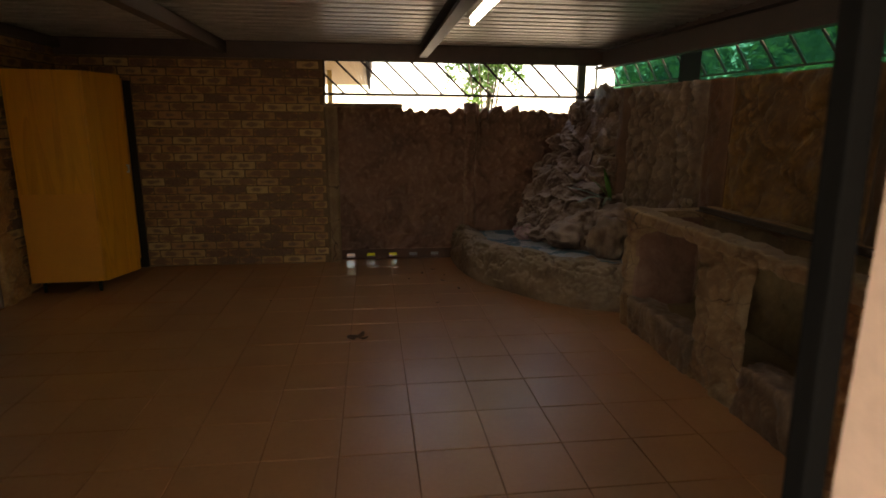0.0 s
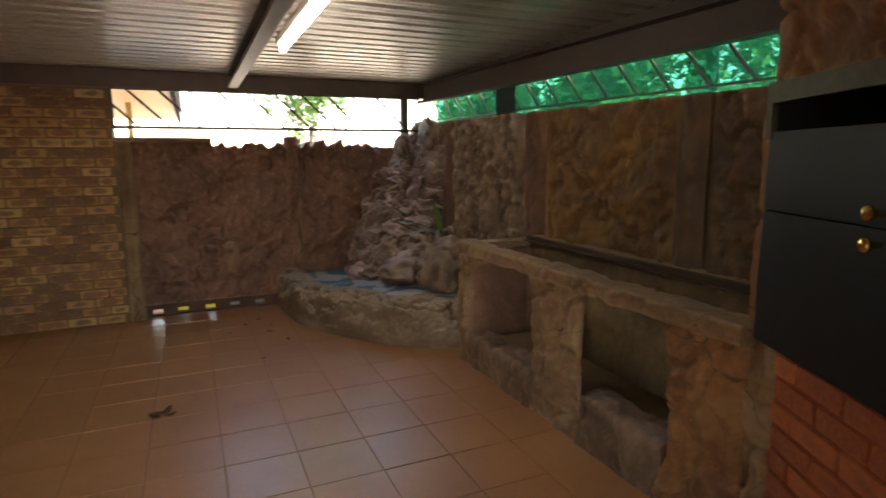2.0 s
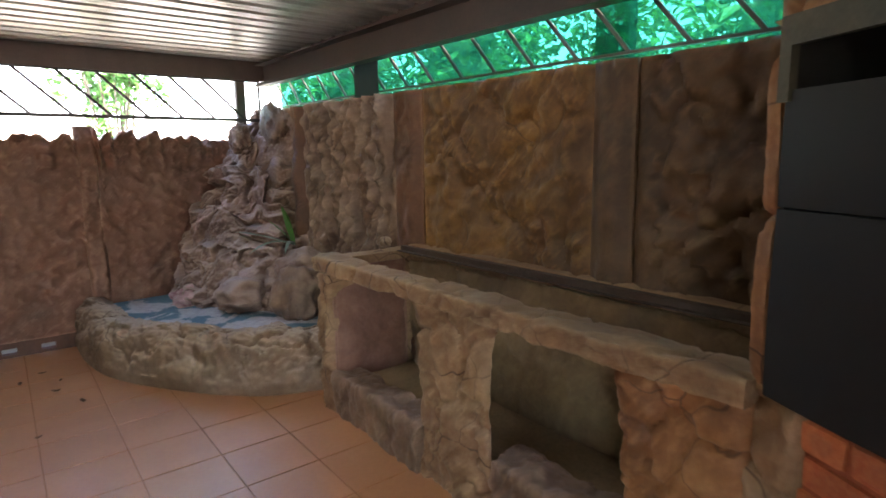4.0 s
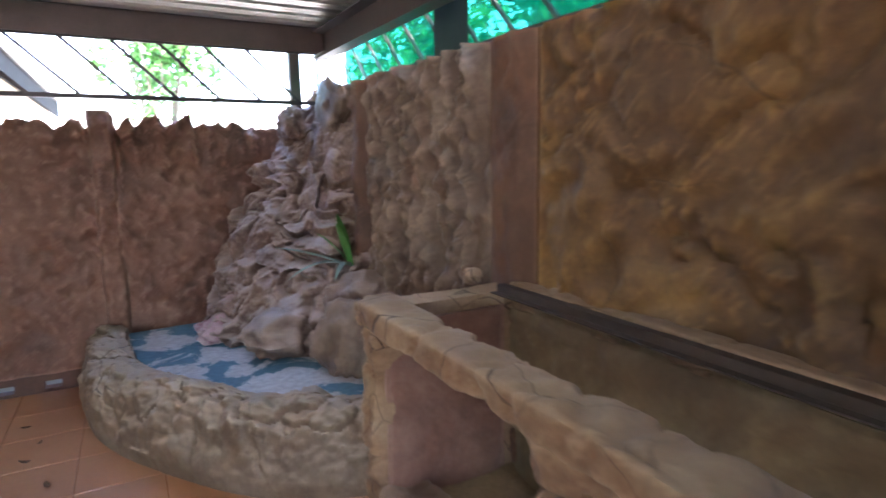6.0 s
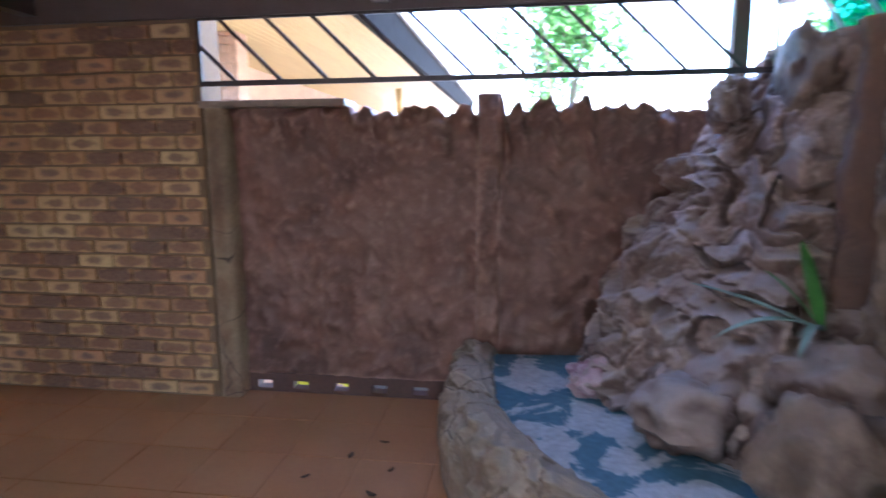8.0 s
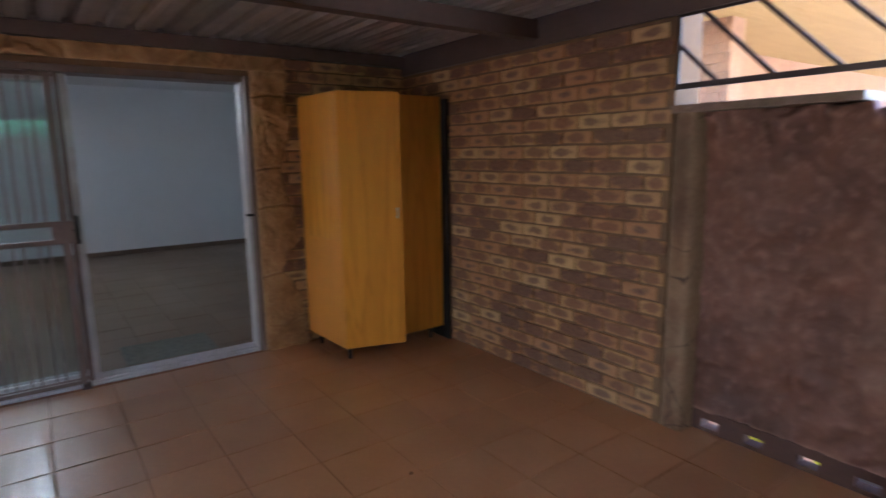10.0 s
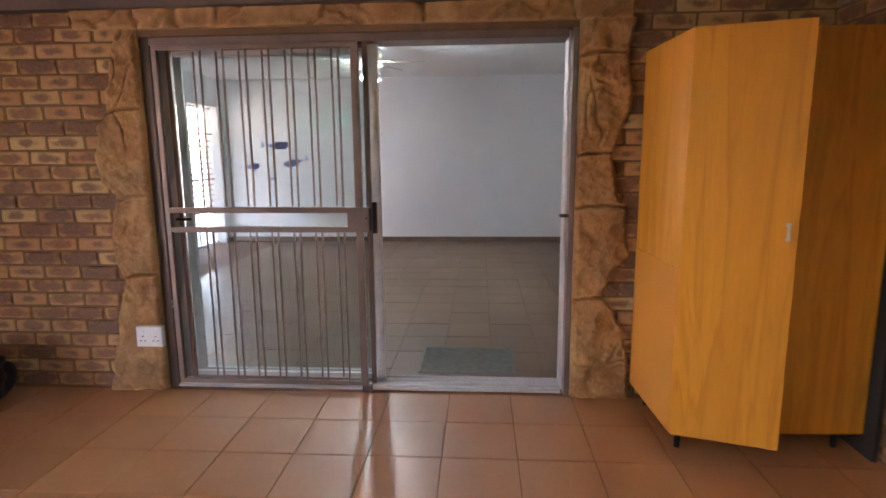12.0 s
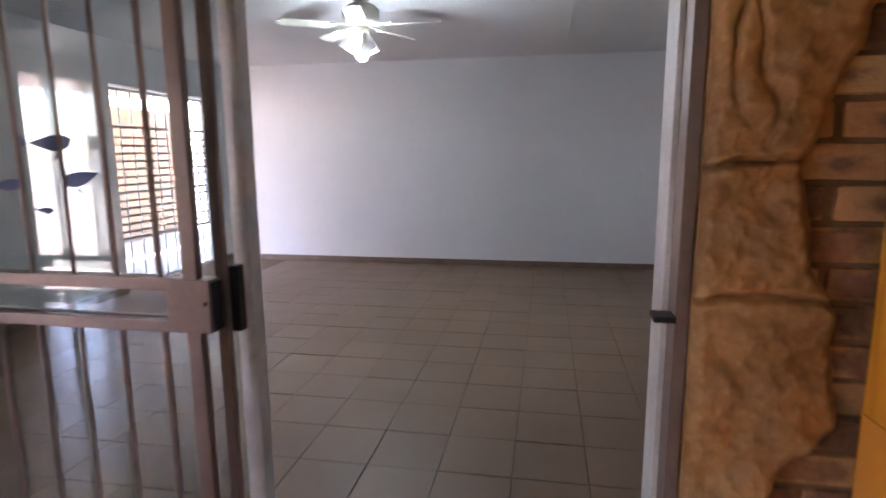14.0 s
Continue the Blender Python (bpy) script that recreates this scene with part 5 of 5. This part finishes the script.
leafy("tree", (2.3, 8.6, -0.2), (2.3, 8.6, 1.6), (2.25, 8.5, 2.5), (0.42, 0.4, 0.9), 3600, 5, "small leafy green tree behind the fence", 0.075)
for k, (sx, sy) in enumerate(((5.2, 6.7), (5.4, 3.0), (6.2, 5.2), (6.4, 1.5), (5.0, 8.4), (6.4, 7.6))):
    leafy("shrub", (sx, sy, -0.2), (sx, sy, 1.6), (sx, sy, 2.0 + 0.35 * (sy > 5)), (0.75, 1.05, 1.0 + 0.4 * (sy > 5)), 4200 if sy > 5.5 else 2200, 8 + k, "dense green shrub behind the netting", 0.12, M_SHRUB)

# house wing with a boarded eave, running away behind the fence
M_SOFFIT = woody("yellow_soffit", (0.27, 0.17, 0.055), (0.36, 0.24, 0.085), 1, 0.6)
M_PALEBRICK = plain("pale_brick", (0.33, 0.19, 0.11), 0.9, 0, 0.35, 5, 0.4)
# near black: the shade under the eave is put into this timber's colour
M_EAVESHADE = plain("eave_shade_timber", (0.007, 0.005, 0.004), 0.95)
M_EAVESHADE.node_tree.nodes["Principled BSDF"].inputs["Specular IOR Level"].default_value = 0.05
wing = thing("house", "brick house wing with a yellow boarded eave and dark fascia", "house")
part("wall", box((-3.2, 9.2, -0.15), (-0.8, 9.42, 2.66)), M_PALEBRICK, wing, "pale brick wall")
part("wall", box((-3.2, 9.42, -0.15), (-1.7, 19.0, 2.66)), M_PALEBRICK, wing, "pale brick wall")
for k in range(17):
    part("soffit_board", box((-0.80 + 0.085 * k, 7.4, 2.66), (-0.80 + 0.085 * k + 0.08, 19.0, 2.675), 0.002), M_SOFFIT, wing)
part("soffit_board", box((-3.2, 7.4, 2.661), (-0.805, 19.0, 2.676)), M_SOFFIT, wing)
# fascia deepened to take in the shade under the eave
part("fascia", box((0.62, 7.4, 2.55), (0.70, 19.0, 2.88), 0.004), M_EAVESHADE, wing, "fascia board darkened for the shade under the eave")
part("roof", bar((0.75, 13.2, 2.9), (-3.4, 13.2, 4.3), 11.7, 0.06), M_STEEL, wing, "dark tiled roof")
part("post", bar((-0.2, 13.9, -0.15), (-0.2, 13.9, 2.66), 0.1, 0.1, (0, 1, 0)), M_SOFFIT, wing, "timber post")
for j in range(33):
    for i in range(11):
        a = -3.2 + i * 0.234 - (j % 2) * 0.117
        lo, hi = max(-3.2, a), min(-0.8, a + 0.222)
        if j > 19 and hi - lo > 0.06 and lo > -1.9:
            part("wall_brick", box((lo, 9.188, -0.1 + j * 0.085), (hi, 9.205, -0.1 + j * 0.085 + 0.073), 0.003), M_PALEBRICK, wing)
# low bed behind the vent holes
M_YELLOW = plain("yellow_leaf", (0.72, 0.62, 0.006), 0.6, 0, 0.2, 10)
for vx, vz, s in ((0.665, 0.022, 0.046), (0.70, 0.03, 0.034), (0.90, 0.045, 0.032), (0.955, 0.02, 0.042), (0.63, 0.0, 0.03)):
    bm = bmesh.new()
    bmesh.ops.create_grid(bm, x_segments=3, y_segments=3, size=s)
    for vert in bm.verts:
        vert.co.z += vert.co.x * vert.co.x * 6
    r = bmesh.ops.extrude_face_region(bm, geom=bm.faces[:])
    bmesh.ops.translate(bm, vec=(0, 0, 0.002), verts=[v for v in r["geom"] if isinstance(v, bmesh.types.BMVert)])
    bm.transform(pose(vx, YF + 0.105, vz + 0.01, 60, 10, 20 * vx))
    tagged(part("fallen_leaf", bm, M_YELLOW), "yellow leaf lying behind the fence vents", "leaf", "yellow leaves")
# added bed, its dark colour stands for shaded ground behind the vents
tagged(part("dark_bed", box((0.2, YF + 0.12, -0.13), (3.2, YF + 1.0, -0.02), 0.01), plain("shaded_ground", (0.06, 0.045, 0.035), 0.95)), "low dark bed added for the shaded ground behind the fence", "bed")
tagged(part("kerb_block", box((1.05, YF + 0.12, -0.02), (1.6, YF + 0.22, 0.09), 0.006), plain("grey_block", (0.30, 0.32, 0.34), 0.9)), "grey concrete edging block behind the fence vents", "block")
# roof added to cut the sky light that enters by the room's doorway
tagged(part("doorway_shade_roof", box((-11, -2.2, 2.45), (-4.0, RY0 - 0.2, 2.5)), M_ROOF), "steel roof added outside the room's doorway to dim its light", "roof", kind="structure")
# boundary wall seen through the room's doorway
tagged(part("wall_yard", box((-12, -2.6, -0.15), (-4.5, -2.4, 2.3)), M_PALEBRICK), "pale garden wall beyond the room's doorway", "wall", kind="structure")

# ---- pieces: tiles and bricks ----
lay(floor, XW, XE, YS - 0.5, YF, X0, Y0, PITCH, 0.006, M_TILE, "floor_tile")
courses(wall_north, M_BRICK, (XW, YN, 0), 0, 2.6, 0.012, 2.2)
courses(wall_west, M_BRICK, (XW, YS, 0), 1, DOOR_Y0 - YS - 0.12, 0.012, 2.25)
courses(wall_west, M_BRICK, (XW, 5.6, 0), 1, YN - 5.6, 0.012, 2.25)
courses(wall_west, M_BRICK, (XW, DOOR_Y0 - 0.12, 0), 1, 0.11, 2.16, 2.3)
for j in range(10):
    x = 0.1 - (j % 2) * 0.117
    while x < 0.8:
        a, b = max(0.1, x), min(0.80, x + 0.222)
        if b - a > 0.05:
            brick(braai, M_REDBRICK, BQ @ Matrix.Translation((b, -0.03, 0.012 + j * 0.086)) @ pose(0, 0, 0, 0, 0, 180), round(b - a, 2), random.randrange(5))
        x += 0.234
lay(room_floor, RX0, RX1 + 0.2, 1.6, RY1, -3.1, 4.66, 0.34, 0.004, M_ROOMTILE, "floor_tile")
